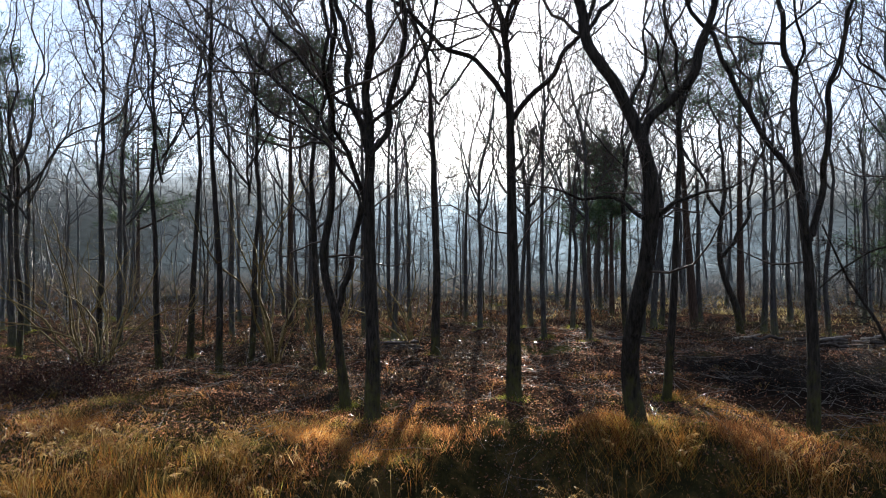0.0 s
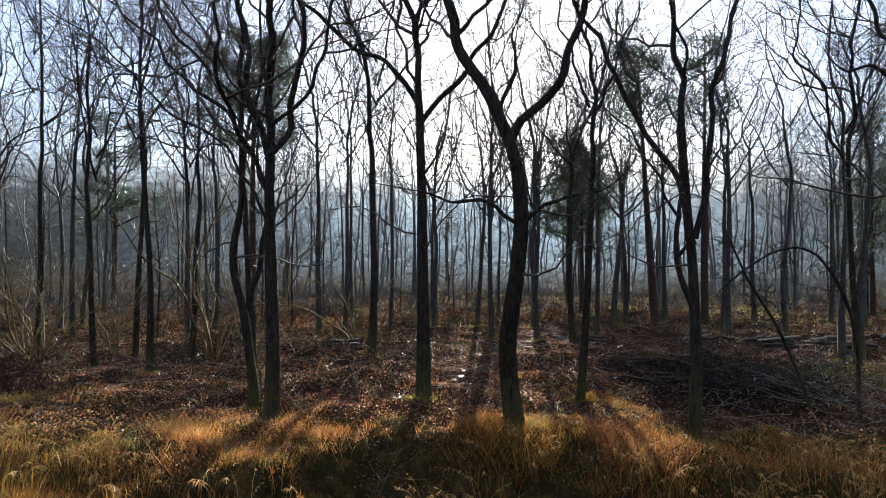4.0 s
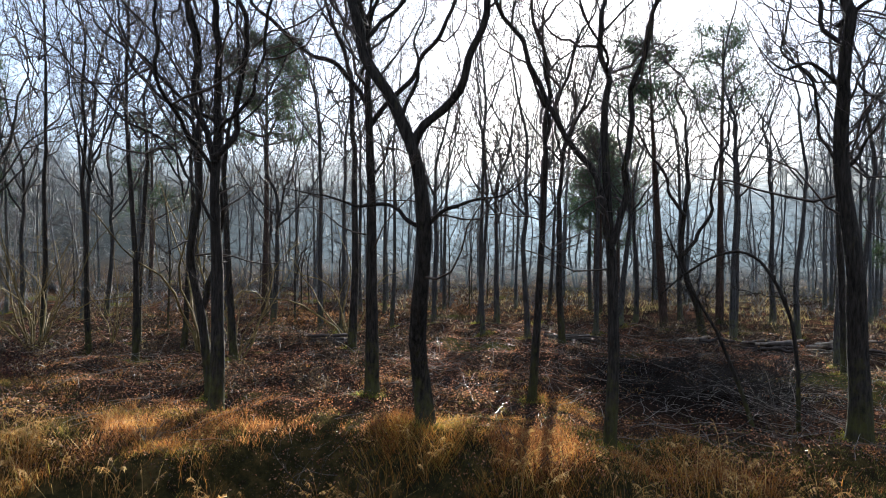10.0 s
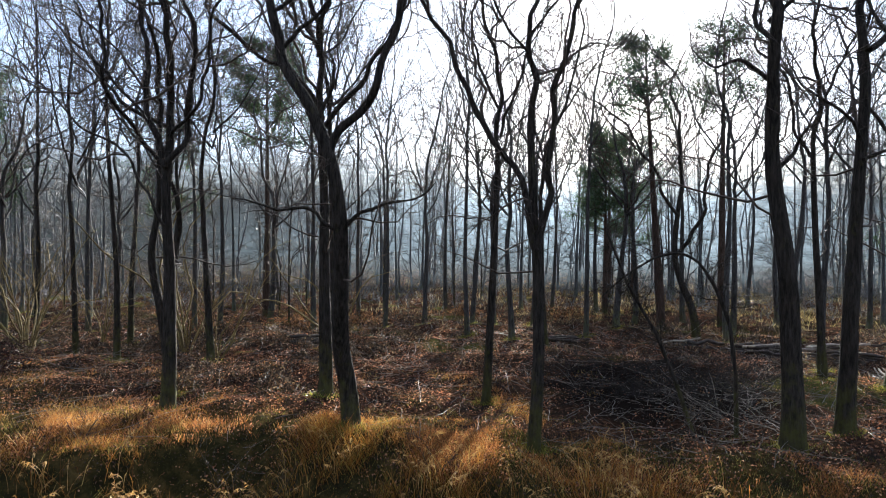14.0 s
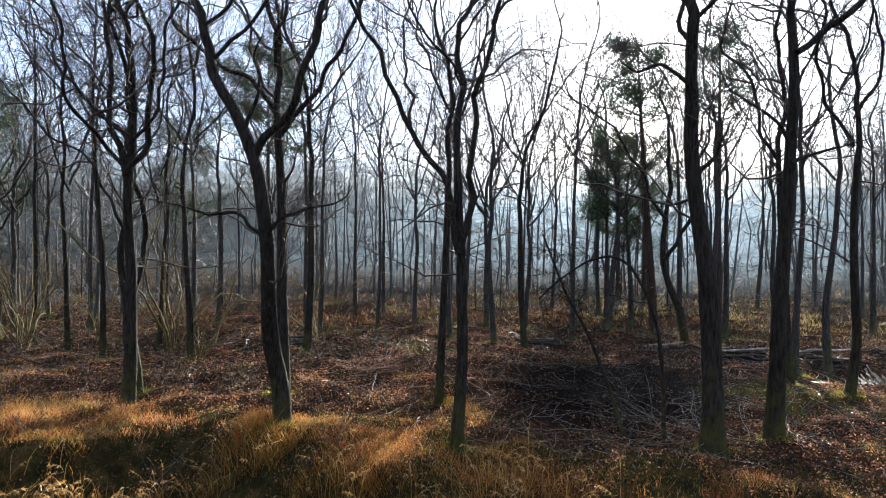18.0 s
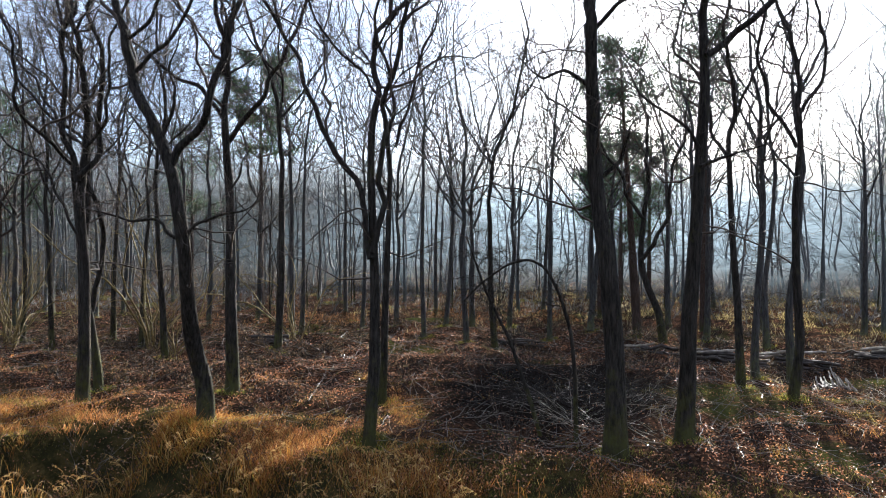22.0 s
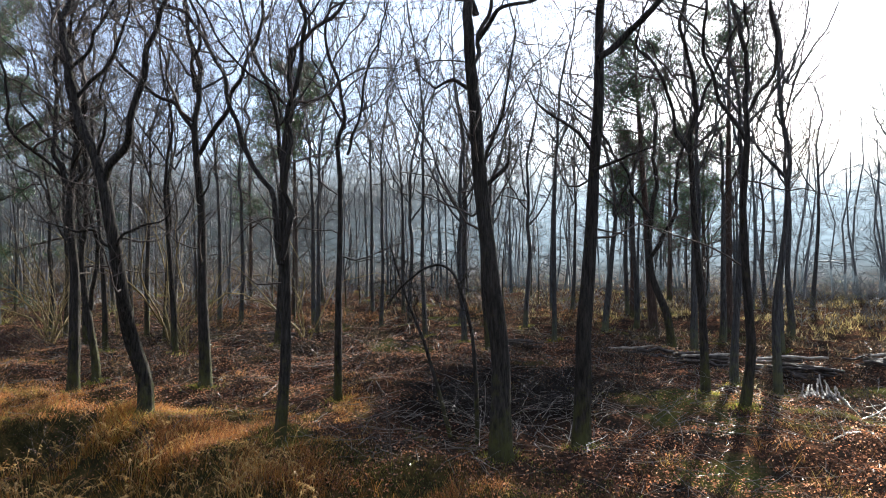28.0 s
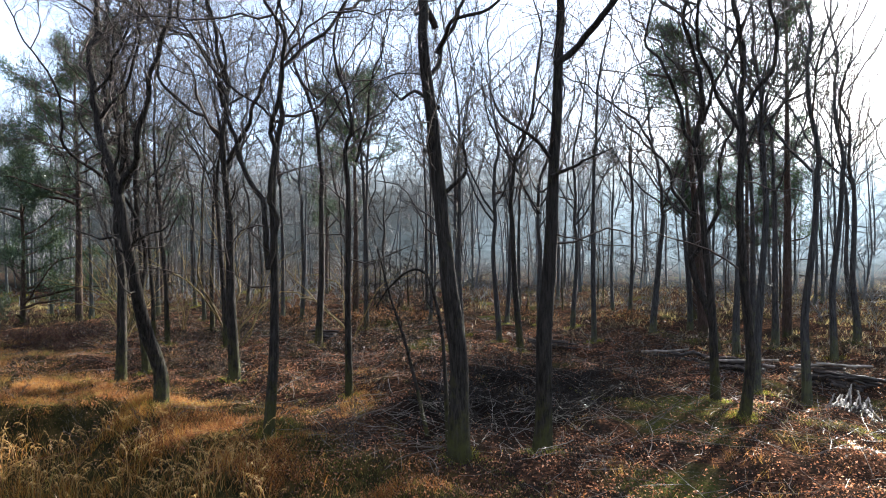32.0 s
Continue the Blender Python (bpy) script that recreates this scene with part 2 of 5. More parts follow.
MAT_LEAF = leaf_material()
MAT_MOSS = moss_material()
MAT_STRAW = straw_material()
MAT_FOOT_MOSS = bracken_material("foot_moss", (0.0, (0.05, 0.05, 0.01)), (0.6, (0.17, 0.17, 0.025)), (1.0, (0.36, 0.32, 0.06)), through_it=0.5)
MAT_RUST = rust_material()
MAT_GOLD = bracken_material("gold_grass", (0.0, (0.05, 0.022, 0.008)), (0.35, (0.24, 0.1, 0.02)), (0.7, (0.42, 0.2, 0.035)), (0.88, (0.22, 0.19, 0.035)), (1.0, (0.58, 0.38, 0.13)), through_it=0.5)
MAT_BRACKEN = bracken_material("dead_bracken", (0.0, (0.04, 0.032, 0.02)), (0.6, (0.13, 0.1, 0.055)), (0.92, (0.26, 0.19, 0.1)), (1.0, (0.38, 0.31, 0.19)))
# golden far grass, its colour paled to paint in the haze
MAT_HAZED_GRASS = bracken_material("hazed_grass", (0.0, (0.07, 0.06, 0.035)), (0.6, (0.2, 0.165, 0.09)), (1.0, (0.4, 0.34, 0.2)))
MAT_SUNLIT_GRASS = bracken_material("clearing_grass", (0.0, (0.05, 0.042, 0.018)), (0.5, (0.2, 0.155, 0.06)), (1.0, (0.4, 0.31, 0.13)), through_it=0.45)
MAT_RUSTY_BRACKEN = bracken_material("rusty_bracken", (0.0, (0.03, 0.018, 0.01)), (0.6, (0.1, 0.05, 0.022)), (1.0, (0.28, 0.14, 0.055)))
MAT_RED_BRAMBLE = bracken_material("red_bramble", (0.0, (0.01, 0.006, 0.005)), (0.55, (0.03, 0.013, 0.009)), (0.88, (0.085, 0.03, 0.018)), (1.0, (0.15, 0.11, 0.05)))
MAT_BRAMBLE_LEAF = bracken_material("bramble_leaf", (0.0, (0.018, 0.014, 0.01)), (0.6, (0.05, 0.034, 0.022)), (0.92, (0.12, 0.07, 0.036)), (1.0, (0.22, 0.16, 0.085)))
MAT_NEEDLE = needle_material()
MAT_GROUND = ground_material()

# ---- mesh helpers ----
def unit(v):
    return v / np.maximum(np.linalg.norm(v, axis=-1, keepdims=True), 1e-9)


def tubes(paths, radii, sides, knobs=0.0, rng=None):
    """Tapered tubes along N paths of P points: vertices and quads."""
    n, p = paths.shape[:2]
    tan = unit(np.gradient(paths, axis=1))
    mean = unit(paths[:, -1] - paths[:, 0])
    ref = np.where(np.abs(mean[:, 2:3]) > 0.8, np.array([[1.0, 0.0, 0.0]]), np.array([[0.0, 0.0, 1.0]]))[:, None, :]
    a = unit(np.cross(tan, np.broadcast_to(ref, tan.shape)))
    b = np.cross(tan, a)
    ang = np.arange(sides) * 2 * np.pi / sides
    r = np.broadcast_to(radii[:, :, None], (n, p, sides)).copy()
    if knobs and rng is not None:
        bulge = rng.normal(0, 1, (n, p, sides))
        bulge = (bulge + np.roll(bulge, 1, 2) + np.roll(bulge, -1, 2) + np.roll(bulge, 1, 1) + np.roll(bulge, -1, 1)) / 3
        r *= 1 + knobs * bulge
    v = paths[:, :, None, :] + r[..., None] * (np.cos(ang)[None, None, :, None] * a[:, :, None, :] + np.sin(ang)[None, None, :, None] * b[:, :, None, :])
    idx = np.arange(n * p * sides).reshape(n, p, sides)
    nxt = np.roll(idx, -1, 2)
    f = np.stack([idx[:, :-1], nxt[:, :-1], nxt[:, 1:], idx[:, 1:]], -1).reshape(-1, 4)
    return v.reshape(-1, 3), f


def mesh_of(name, pieces, material, smooth=True):
    """One mesh from several (vertices, faces) pieces; faces of 3 or 4 corners."""
    verts, loops, sizes, base = [], [], [], 0
    for v, f in pieces:
        verts.append(v)
        loops.append((f + base).ravel())
        sizes.append(np.full(len(f), f.shape[1]))
        base += len(v)
    verts, loops, sizes = np.concatenate(verts), np.concatenate(loops), np.concatenate(sizes)
    me = bpy.data.meshes.new(name)
    me.vertices.add(len(verts))
    me.vertices.foreach_set("co", verts.astype(np.float32).ravel())
    me.loops.add(len(loops))
    me.loops.foreach_set("vertex_index", loops.astype(np.int32))
    me.polygons.add(len(sizes))
    starts = np.concatenate([[0], np.cumsum(sizes)[:-1]])
    me.polygons.foreach_set("loop_start", starts.astype(np.int32))
    me.polygons.foreach_set("use_smooth", np.full(len(sizes), smooth))
    me.update(calc_edges=True)
    me.materials.append(material)
    return me


def part(name, mesh, parent, label=""):
    ob = new(name, mesh)
    ob.parent = parent
    return tagged(ob, label) if label else ob


HUMMOCKS = np.random.default_rng(5).normal(0, 1, (14, 3)) * np.array([2.6, 2.6, 3.0])


def rim(x):
    """The edge of the ditch."""
    return 9.2 + 1.5 * np.exp(-((x - 1.1) / 1.5) ** 2) + 0.2 * np.sin(0.55 * x + 1.0) + 0.16 * np.sin(1.3 * x) + 0.1 * np.sin(3.1 * x + 2.0)


def bank(x, y):
    """The low bank of old spoil along the ditch."""
    return 0.24 * np.exp(-((y - 10.1) / 1.0) ** 2) * np.clip((x - 1.2) / 1.2, 0, 1) * np.clip((8.2 - x) / 1.5, 0, 1)


def height(x, y):
    """The ground's height: gentle hollows, a ditch in front."""
    x, y = np.asarray(x, float), np.asarray(y, float)
    h = 0.10 * np.sin(0.31 * x + 0.7) * np.cos(0.27 * y) + 0.06 * np.sin(0.9 * x + 0.5 * y) + 0.04 * np.sin(1.7 * y - 1.1 * x)
    h = h * np.clip(1.6 - np.hypot(x - 4, y - 14) / 90, 0.2, 1)
    near = np.clip((34 - np.hypot(x - 3, y - 14)) / 6, 0, 1)
    for fx, fy, ph in HUMMOCKS:
        h = h + 0.021 * near * np.sin(fx * x + fy * y + ph)
    dip = np.clip((rim(x) - y) / 1.4, 0, 1)
    h = h - 0.32 * np.exp(-((x - 14.8) / 1.8) ** 2 - ((y - 19.3) / 2.0) ** 2)
    return h + bank(x, y) - 0.05 - 0.78 * dip * dip * (3 - 2 * dip) * np.clip((9.2 - x) / 5, 0, 1) * np.clip((x + 3.4) / 2.4, 0.06, 1)


def dark_patch(x, y):
    """How far the near-black, sparsely littered patch round the brushwood reaches, 0 to 1."""
    q = np.hypot((x - 8.3 - 0.08 * (y - 15)) / 2.7, (y - 15.6) / 4.2) + 0.1 * np.sin(2.1 * x + 0.7) * np.cos(1.7 * y) + 0.07 * np.sin(4.3 * x - 3.1 * y)
    return np.clip((1.05 - q) / 0.3, 0, 1)


def brambly(x, y):
    """The red bramble mound beside the hazel, 0 to 1."""
    q = np.hypot((x + 8.4) / 2.3, (y - 13.9) / 1.4) + 0.2 * np.sin(2.3 * x) * np.cos(2.9 * y)
    return np.clip((1.05 - q) / 0.3, 0, 1)


def ground_z(x, y):
    return float(height(x, y))


# ---- trees ----
def spread(paths, radii, rng, per, lo, hi, length, angle, steps, up, wiggle, thick, tip, outward=0.0, zig=0.0):
    """Side branches: per of them on each path, between lo and hi of its length. zig: how far they kink from bud to bud."""
    n, p = paths.shape[:2]
    who = np.repeat(np.arange(n), per)
    t = (np.tile((np.arange(per) + 0.5) / per, n) + rng.uniform(-0.4, 0.4, n * per) / per) * (hi - lo) + lo
    at = np.clip(t * (p - 1), 0, p - 1.001)
    i = at.astype(int)
    k = (at - i)[:, None]
    start = paths[who, i] * (1 - k) + paths[who, i + 1] * k
    r0 = radii[who, i] * (1 - k[:, 0]) + radii[who, i + 1] * k[:, 0]
    tan = unit(paths[who, i + 1] - paths[who, i])
    side = unit(np.cross(tan, rng.normal(0, 1, tan.shape)))
    if outward:
        away = unit(start * np.array([1, 1, 0]))
        side = unit(side + outward * (away - tan * (away * tan).sum(1, keepdims=True)))
    ang = np.radians(rng.normal(angle, 12, len(who)))[:, None]
    d = unit(tan * np.cos(ang) + side * np.sin(ang))
    span = np.linalg.norm(np.diff(paths, axis=1), axis=-1).sum(1)[who]
    ln = length * span * rng.uniform(0.6, 1.25, len(who)) * (1.15 - 0.55 * t)
    out, aim = [start], d
    kink = unit(np.cross(d, rng.normal(0, 1, d.shape))) * zig
    for s in range(steps - 1):
        d = unit(0.8 * d + 0.2 * aim + rng.normal(0, wiggle, d.shape) + np.array([0, 0, up]))
        out.append(out[-1] + (d + kink * (-1) ** s) * (ln / (steps - 1))[:, None])
    out = np.stack(out, 1)
    r = np.maximum(np.minimum(r0 * 0.8, thick * ln), tip)[:, None] * np.linspace(1, 0.35, steps)[None]
    return out, np.maximum(r, tip * 0.6)


def smooth_path(points, count):
    """A rounded path with count points through a few corners."""
    pts = np.array(points, float)
    t = np.concatenate([[0], np.cumsum(np.linalg.norm(np.diff(pts, axis=0), axis=1))])
    u = np.linspace(0, t[-1], count)
    out = np.stack([np.interp(u, t, pts[:, k]) for k in range(3)], 1)
    for _ in range(max(1, count // 22)):
        out[1:-1] = 0.25 * out[:-2] + 0.5 * out[1:-1] + 0.25 * out[2:]
    return out


def wavy(path, rng, size, low):
    """Bends a limb to and fro along its way, above the height low."""
    run = np.concatenate([[0], np.cumsum(np.linalg.norm(np.diff(path, axis=0), axis=1))])
    sway = sum(np.sin(run[:, None] * f * rng.uniform(0.8, 1.2, 3) + rng.uniform(0, 6.3, 3)) * a for f, a in ((2.3, 1.0), (4.7, 0.6), (9.0, 0.3)))
    ease = np.clip((path[:, 2:3] - low) / 1.2, 0, 1) * np.clip(run[:, None] / 0.5, 0, 1)
    return path + size * ease * sway * np.array([1, 1, 0.45])


def extend(points, rng, top, up=0.36, wig=0.28, step=0.5):
    """Carries a limb on upwards to about the given height, in a wandering line."""
    pts = [np.array(p, float) for p in points]
    d = aim = unit(pts[-1] - pts[-2])
    while pts[-1][2] < top and len(pts) < 26:
        d = unit(0.72 * d + 0.28 * aim + rng.normal(0, wig, 3) + np.array([0, 0, up * 0.35]))
        pts.append(pts[-1] + d * step)
    return pts


def tree_meshes(name, rng, dia, trunk, limbs, top=12.0, twigs=3, boughs=5, fine=True, low=0.45, reach=0.44, sides=12, stout=1.0, many=(8, 5, 3), extra=0, fork=4.5, bark=None, rind=None, sway=0.06, limb_thick=0.74):
    """Meshes of an oak: its trunk, its main limbs, its crown of branches and twigs.
    trunk, limbs: corners (x, y, z) from the tree's foot."""
    bark, rind = bark or MAT_BARK, rind or MAT_TWIG
    trunk = extend(trunk, rng, top) if trunk[-1][2] < top else trunk
    count = (64 if sides > 10 else 34) if fine else 14
    tp = wavy(smooth_path(trunk, count), rng, sway, fork)
    h = np.clip(tp[:, 2] / max(tp[-1, 2], 1), 0, 1)
    tr = 0.5 * dia * (1 - 0.9 * h ** 0.75) * (1 + 0.5 * np.exp(-np.maximum(tp[:, 2] + 0.25, 0) / 0.22))
    tr = np.maximum(tr, 0.015)
    trunk_mesh = mesh_of(name + "_trunk", [tubes(tp[None], tr[None], sides, 0.05, rng)], bark)
    limbs, named = list(limbs), len(limbs)
    for k in range(extra):
        i = int(np.argmin(np.abs(tp[:, 2] - rng.uniform(fork, top * 0.72))))
        e = rng.uniform(0, 2 * np.pi)
        out = np.array([math.cos(e), math.sin(e), 0.0])
        s = rng.uniform(0.35, 0.6)
        limbs.append([tuple(tp[i]), tuple(tp[i] + out * s + [0, 0, 0.35]), tuple(tp[i] + out * 2.1 * s + [0, 0, 0.85]), tuple(tp[i] + out * 2.9 * s + [0, 0, 1.6])])
    limb_meshes, lp_all, lr_all = [], [tp[int(count * low):][None]], [tr[int(count * low):][None]]
    for j, pts in enumerate(limbs):
        thin = pts[0] == "thin"
        pts = pts[1:] if thin else extend(pts, rng, top * rng.uniform(0.8, 1.0))
        lp = wavy(smooth_path(pts, 40 if fine else 11), rng, sway, 0.0)
        k = int(np.argmin(np.linalg.norm(tp - lp[0], axis=1)))
        lr = np.linspace(1, 0.12, len(lp)) ** 0.9 * (0.105 * dia if thin else min(tr[k] * (limb_thick if j < named else 0.45), 0.36 * dia))
        limb_meshes.append(mesh_of(name + "_limb", [tubes(lp[None], lr[None], 8 if fine else 5, 0.04, rng)], bark))
        lp_all.append(lp[None])
        lr_all.append(lr[None])
    sprays = []
    for lp, lr, per, lo in [(lp_all[0], lr_all[0], boughs + 4, 0.05)] + [(a, b, boughs, 0.18) for a, b in zip(lp_all[1:], lr_all[1:])]:
        pieces = []
        sprays.append(pieces)
        near = sides > 10
        if fine:
            p0, r0 = spread(lp, lr, rng, 15 if near else 6, 0.03, 1.0, 0.15, 58, 6, 0.05, 0.3, 0.008 * stout, 0.004 * stout, 0.2, 0.25)
            p00, r00 = spread(p0, r0, rng, 5, 0.15, 1.0, 0.5, 48, 3, 0.05, 0.25, 0.007 * stout, 0.003 * stout, 0.0, 0.15)
            pieces += [tubes(p0, r0, 3), tubes(p00, r00, 3)]
        p1, r1 = spread(lp, lr, rng, per, lo, 0.98, reach, 50, (12 if near else 9) if fine else 6, 0.09, 0.26, 0.0095 * stout, 0.006 * stout, 0.5, 0.22)
        pieces.append(tubes(p1, r1, 4 if fine else 3))
        p2, r2 = spread(p1, r1, rng, many[0], 0.1, 1.0, 0.5, 46, (7 if near else 5) if fine else 4, 0.09, 0.26, 0.0075 * stout, 0.0042 * stout, 0.35, 0.22)
        pieces.append(tubes(p2, r2, 3))
        if twigs >= 2:
            p3, r3 = spread(p2, r2, rng, many[1], 0.12, 1.0, 0.55, 46, 4 if near else 2, 0.1, 0.22, 0.0058 * stout, 0.003 * stout, 0.0, 0.15)
            pieces.append(tubes(p3, r3, 3))
        if twigs >= 3:
            p4, r4 = spread(p3, r3, rng, many[2], 0.25, 1.0, 0.6, 40, 2, 0.06, 0.2, 0.0052 * stout, 0.0028 * stout)
            pieces.append(tubes(p4, r4, 3))
    pieces = sprays[0]
    a, b = int(count * 0.2), int(count * (low + 0.08))
    p1, r1 = spread(tp[a:b][None], tr[a:b][None], rng, 7 if fine else 4, 0.1, 1.0, 0.5, 74, 7 if fine else 4, 0.02, 0.3, 0.009, 0.006)
    p2, r2 = spread(p1, r1, rng, 6, 0.2, 1.0, 0.45, 48, 4 if fine else 2, 0.03, 0.3, 0.008, 0.004)
    p3, r3 = spread(p2, r2, rng, 3, 0.2, 1.0, 0.5, 45, 2, 0.03, 0.25, 0.007, 0.0035)
    pieces += [tubes(p1, r1, 4 if fine else 3), tubes(p2, r2, 3), tubes(p3, r3, 3)]
    crown = mesh_of(name + "_crown", pieces, rind)
    return trunk_mesh, [(m, mesh_of(name + "_branch_spray", s, rind)) for m, s in zip(limb_meshes, sprays[1:])], crown


def oak(x, y, dia, trunk, limbs, label, seed, top=12.0, **more):
    """An oak of its own shape."""
    rng = np.random.default_rng(seed)
    t, ls, c = tree_meshes("oak", rng, dia, trunk, limbs, top, **more)
    ob = new("oak_tree")
    ob.location = (x, y, ground_z(x, y) - float(bank(x, y)))
    part("trunk", t, ob, "furrowed dark bark, mossy at the foot")
    for m, b in ls:
        tagged(part("branch_spray", b, part("limb", m, ob)), kind="stuff")
    part("crown", c, ob, "bare winter branches and twigs")
    return tagged(ob, label, "tree", "oaks of the wood")


def side(rng, *pts):
    """Corners given as (across, height), with a little wander in depth."""
    d = 0.0
    out = []
    for a, z in pts:
        out.append((a, d, z))
        d += rng.uniform(-0.18, 0.18)
    return out

# ---- ground ----
def axis(lo, hi, fine_lo, fine_hi, fine, coarse):
    inner = np.arange(fine_lo, fine_hi + fine / 2, fine)
    left, right, g = [], [], fine
    v = fine_lo
    while v > lo:
        g = min(g * 1.25, coarse)
        v -= g
        left.append(v)
    v, g = fine_hi, fine
    while v < hi:
        g = min(g * 1.25, coarse)
        v += g
        right.append(v)
    return np.array(left[::-1] + list(inner) + right)


gx, gy = axis(-420, 420, -18, 24, 0.16, 25), axis(-120, 420, 5, 30, 0.16, 25)
GX, GY = np.meshgrid(gx, gy)
GZ = height(GX, GY)
gi = np.arange(GX.size).reshape(GX.shape)
gf = np.stack([gi[:-1, :-1], gi[:-1, 1:], gi[1:, 1:], gi[1:, :-1]], -1).reshape(-1, 4)
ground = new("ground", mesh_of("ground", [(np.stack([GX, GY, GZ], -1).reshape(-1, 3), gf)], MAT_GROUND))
tagged(ground, "brown leaf-littered forest floor with moss and bare soil", "ground", kind="structure")


# ---- distance ----
def backdrop():
    """A far bank of mist and woodland behind everything else, its haze and sunlight painted as emission, sloping back
    less steeply than the sun stands.
    """
    m = bpy.data.materials.new("painted_mist_glow")
    m.use_nodes = True
    t = m.node_tree
    t.nodes.clear()
    co = t.nodes.new("ShaderNodeNewGeometry")
    sep = t.nodes.new("ShaderNodeSeparateXYZ")
    t.links.new(co.outputs["Position"], sep.inputs[0])

    def span(value, lo, hi):
        k = t.nodes.new("ShaderNodeMapRange")
        k.interpolation_type = "SMOOTHSTEP"
        k.inputs["From Min"].default_value, k.inputs["From Max"].default_value = lo, hi
        t.links.new(value, k.inputs["Value"])
        return k.outputs[0]

    def blend(fac, one, two):
        k = t.nodes.new("ShaderNodeMix")
        k.data_type = "RGBA"
        for s, v in ((k.inputs[0], fac), (k.inputs[6], one), (k.inputs[7], two)):
            if isinstance(v, tuple):
                s.default_value = (*v, 1)
            else:
                t.links.new(v, s)
        return k.outputs[2]

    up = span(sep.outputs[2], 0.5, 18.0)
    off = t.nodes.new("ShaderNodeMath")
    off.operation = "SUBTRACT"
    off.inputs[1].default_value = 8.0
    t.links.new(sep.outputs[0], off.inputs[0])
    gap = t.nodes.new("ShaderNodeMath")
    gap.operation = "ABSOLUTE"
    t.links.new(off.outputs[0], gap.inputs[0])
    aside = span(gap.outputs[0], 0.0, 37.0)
    # painted sun glow: lit in the middle, dim towards both sides
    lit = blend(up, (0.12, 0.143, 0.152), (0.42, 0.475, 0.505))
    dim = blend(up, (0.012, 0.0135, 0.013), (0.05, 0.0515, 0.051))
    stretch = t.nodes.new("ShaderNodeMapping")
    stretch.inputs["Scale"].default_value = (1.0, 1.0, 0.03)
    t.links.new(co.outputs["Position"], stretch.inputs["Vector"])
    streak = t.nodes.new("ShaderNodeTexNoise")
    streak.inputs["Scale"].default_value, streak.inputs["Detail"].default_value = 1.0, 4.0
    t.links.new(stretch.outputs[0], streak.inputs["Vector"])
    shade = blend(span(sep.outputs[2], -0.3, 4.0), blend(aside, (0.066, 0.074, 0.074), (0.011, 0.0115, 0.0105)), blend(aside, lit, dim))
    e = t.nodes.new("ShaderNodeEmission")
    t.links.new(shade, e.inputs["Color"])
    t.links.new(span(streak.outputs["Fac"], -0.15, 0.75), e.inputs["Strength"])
    o = t.nodes.new("ShaderNodeOutputMaterial")
    clear = t.nodes.new("ShaderNodeBsdfTransparent")
    ragged = t.nodes.new("ShaderNodeTexNoise")
    ragged.inputs["Scale"].default_value, ragged.inputs["Detail"].default_value = 0.5, 6.0
    t.links.new(co.outputs["Position"], ragged.inputs["Vector"])
    lift = t.nodes.new("ShaderNodeMath")
    lift.operation = "MULTIPLY_ADD"
    lift.inputs[1].default_value = -10.0
    t.links.new(ragged.outputs["Fac"], lift.inputs[0])
    t.links.new(sep.outputs[2], lift.inputs[2])
    fade = t.nodes.new("ShaderNodeMixShader")
    thin = t.nodes.new("ShaderNodeMath")
    thin.operation = "SUBTRACT"
    thin.use_clamp = True
    thin.inputs[0].default_value = 1.0
    t.links.new(span(sep.outputs[2], -0.25, 2.6), thin.inputs[1])
    over = t.nodes.new("ShaderNodeMath")
    over.operation = "MAXIMUM"
    t.links.new(span(lift.outputs[0], 2.5, 17.0), over.inputs[0])
    t.links.new(thin.outputs[0], over.inputs[1])
    t.links.new(over.outputs[0], fade.inputs[0])
    t.links.new(e.outputs[0], fade.inputs[1])
    t.links.new(clear.outputs[0], fade.inputs[2])
    t.links.new(fade.outputs[0], o.inputs["Surface"])
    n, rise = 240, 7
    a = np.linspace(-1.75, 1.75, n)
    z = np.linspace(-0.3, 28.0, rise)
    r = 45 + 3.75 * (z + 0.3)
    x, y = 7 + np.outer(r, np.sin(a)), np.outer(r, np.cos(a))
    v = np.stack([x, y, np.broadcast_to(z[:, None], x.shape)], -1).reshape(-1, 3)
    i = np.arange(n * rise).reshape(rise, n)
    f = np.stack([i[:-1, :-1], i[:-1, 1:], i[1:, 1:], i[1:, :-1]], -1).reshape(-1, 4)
    return tagged(new("backdrop", mesh_of("backdrop", [(v, f)], m)), "pale blue glowing backdrop painted as misty distant woodland", "backdrop", kind="structure")


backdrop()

# ---- the near oaks, each with its own shape ----
R = np.random.default_rng(21)
def toward(*corners):
    """The crooked oak also bows forward: carries (x, z) corners along its depth."""
    out = []
    for x, z in corners:
        dy = float(np.interp(z, (0, 0.6, 1.2, 1.7, 2.5, 3.3, 4.0, 4.6), (0, 0.32, 0.1, -0.12, -0.38, -0.54, -0.66, -0.62)))
        s = (10.1 + dy) / 10.1
        out.append((0.51 + (x - 0.51) * s, dy, 2.8 + (z - 2.8) * s))
    return out


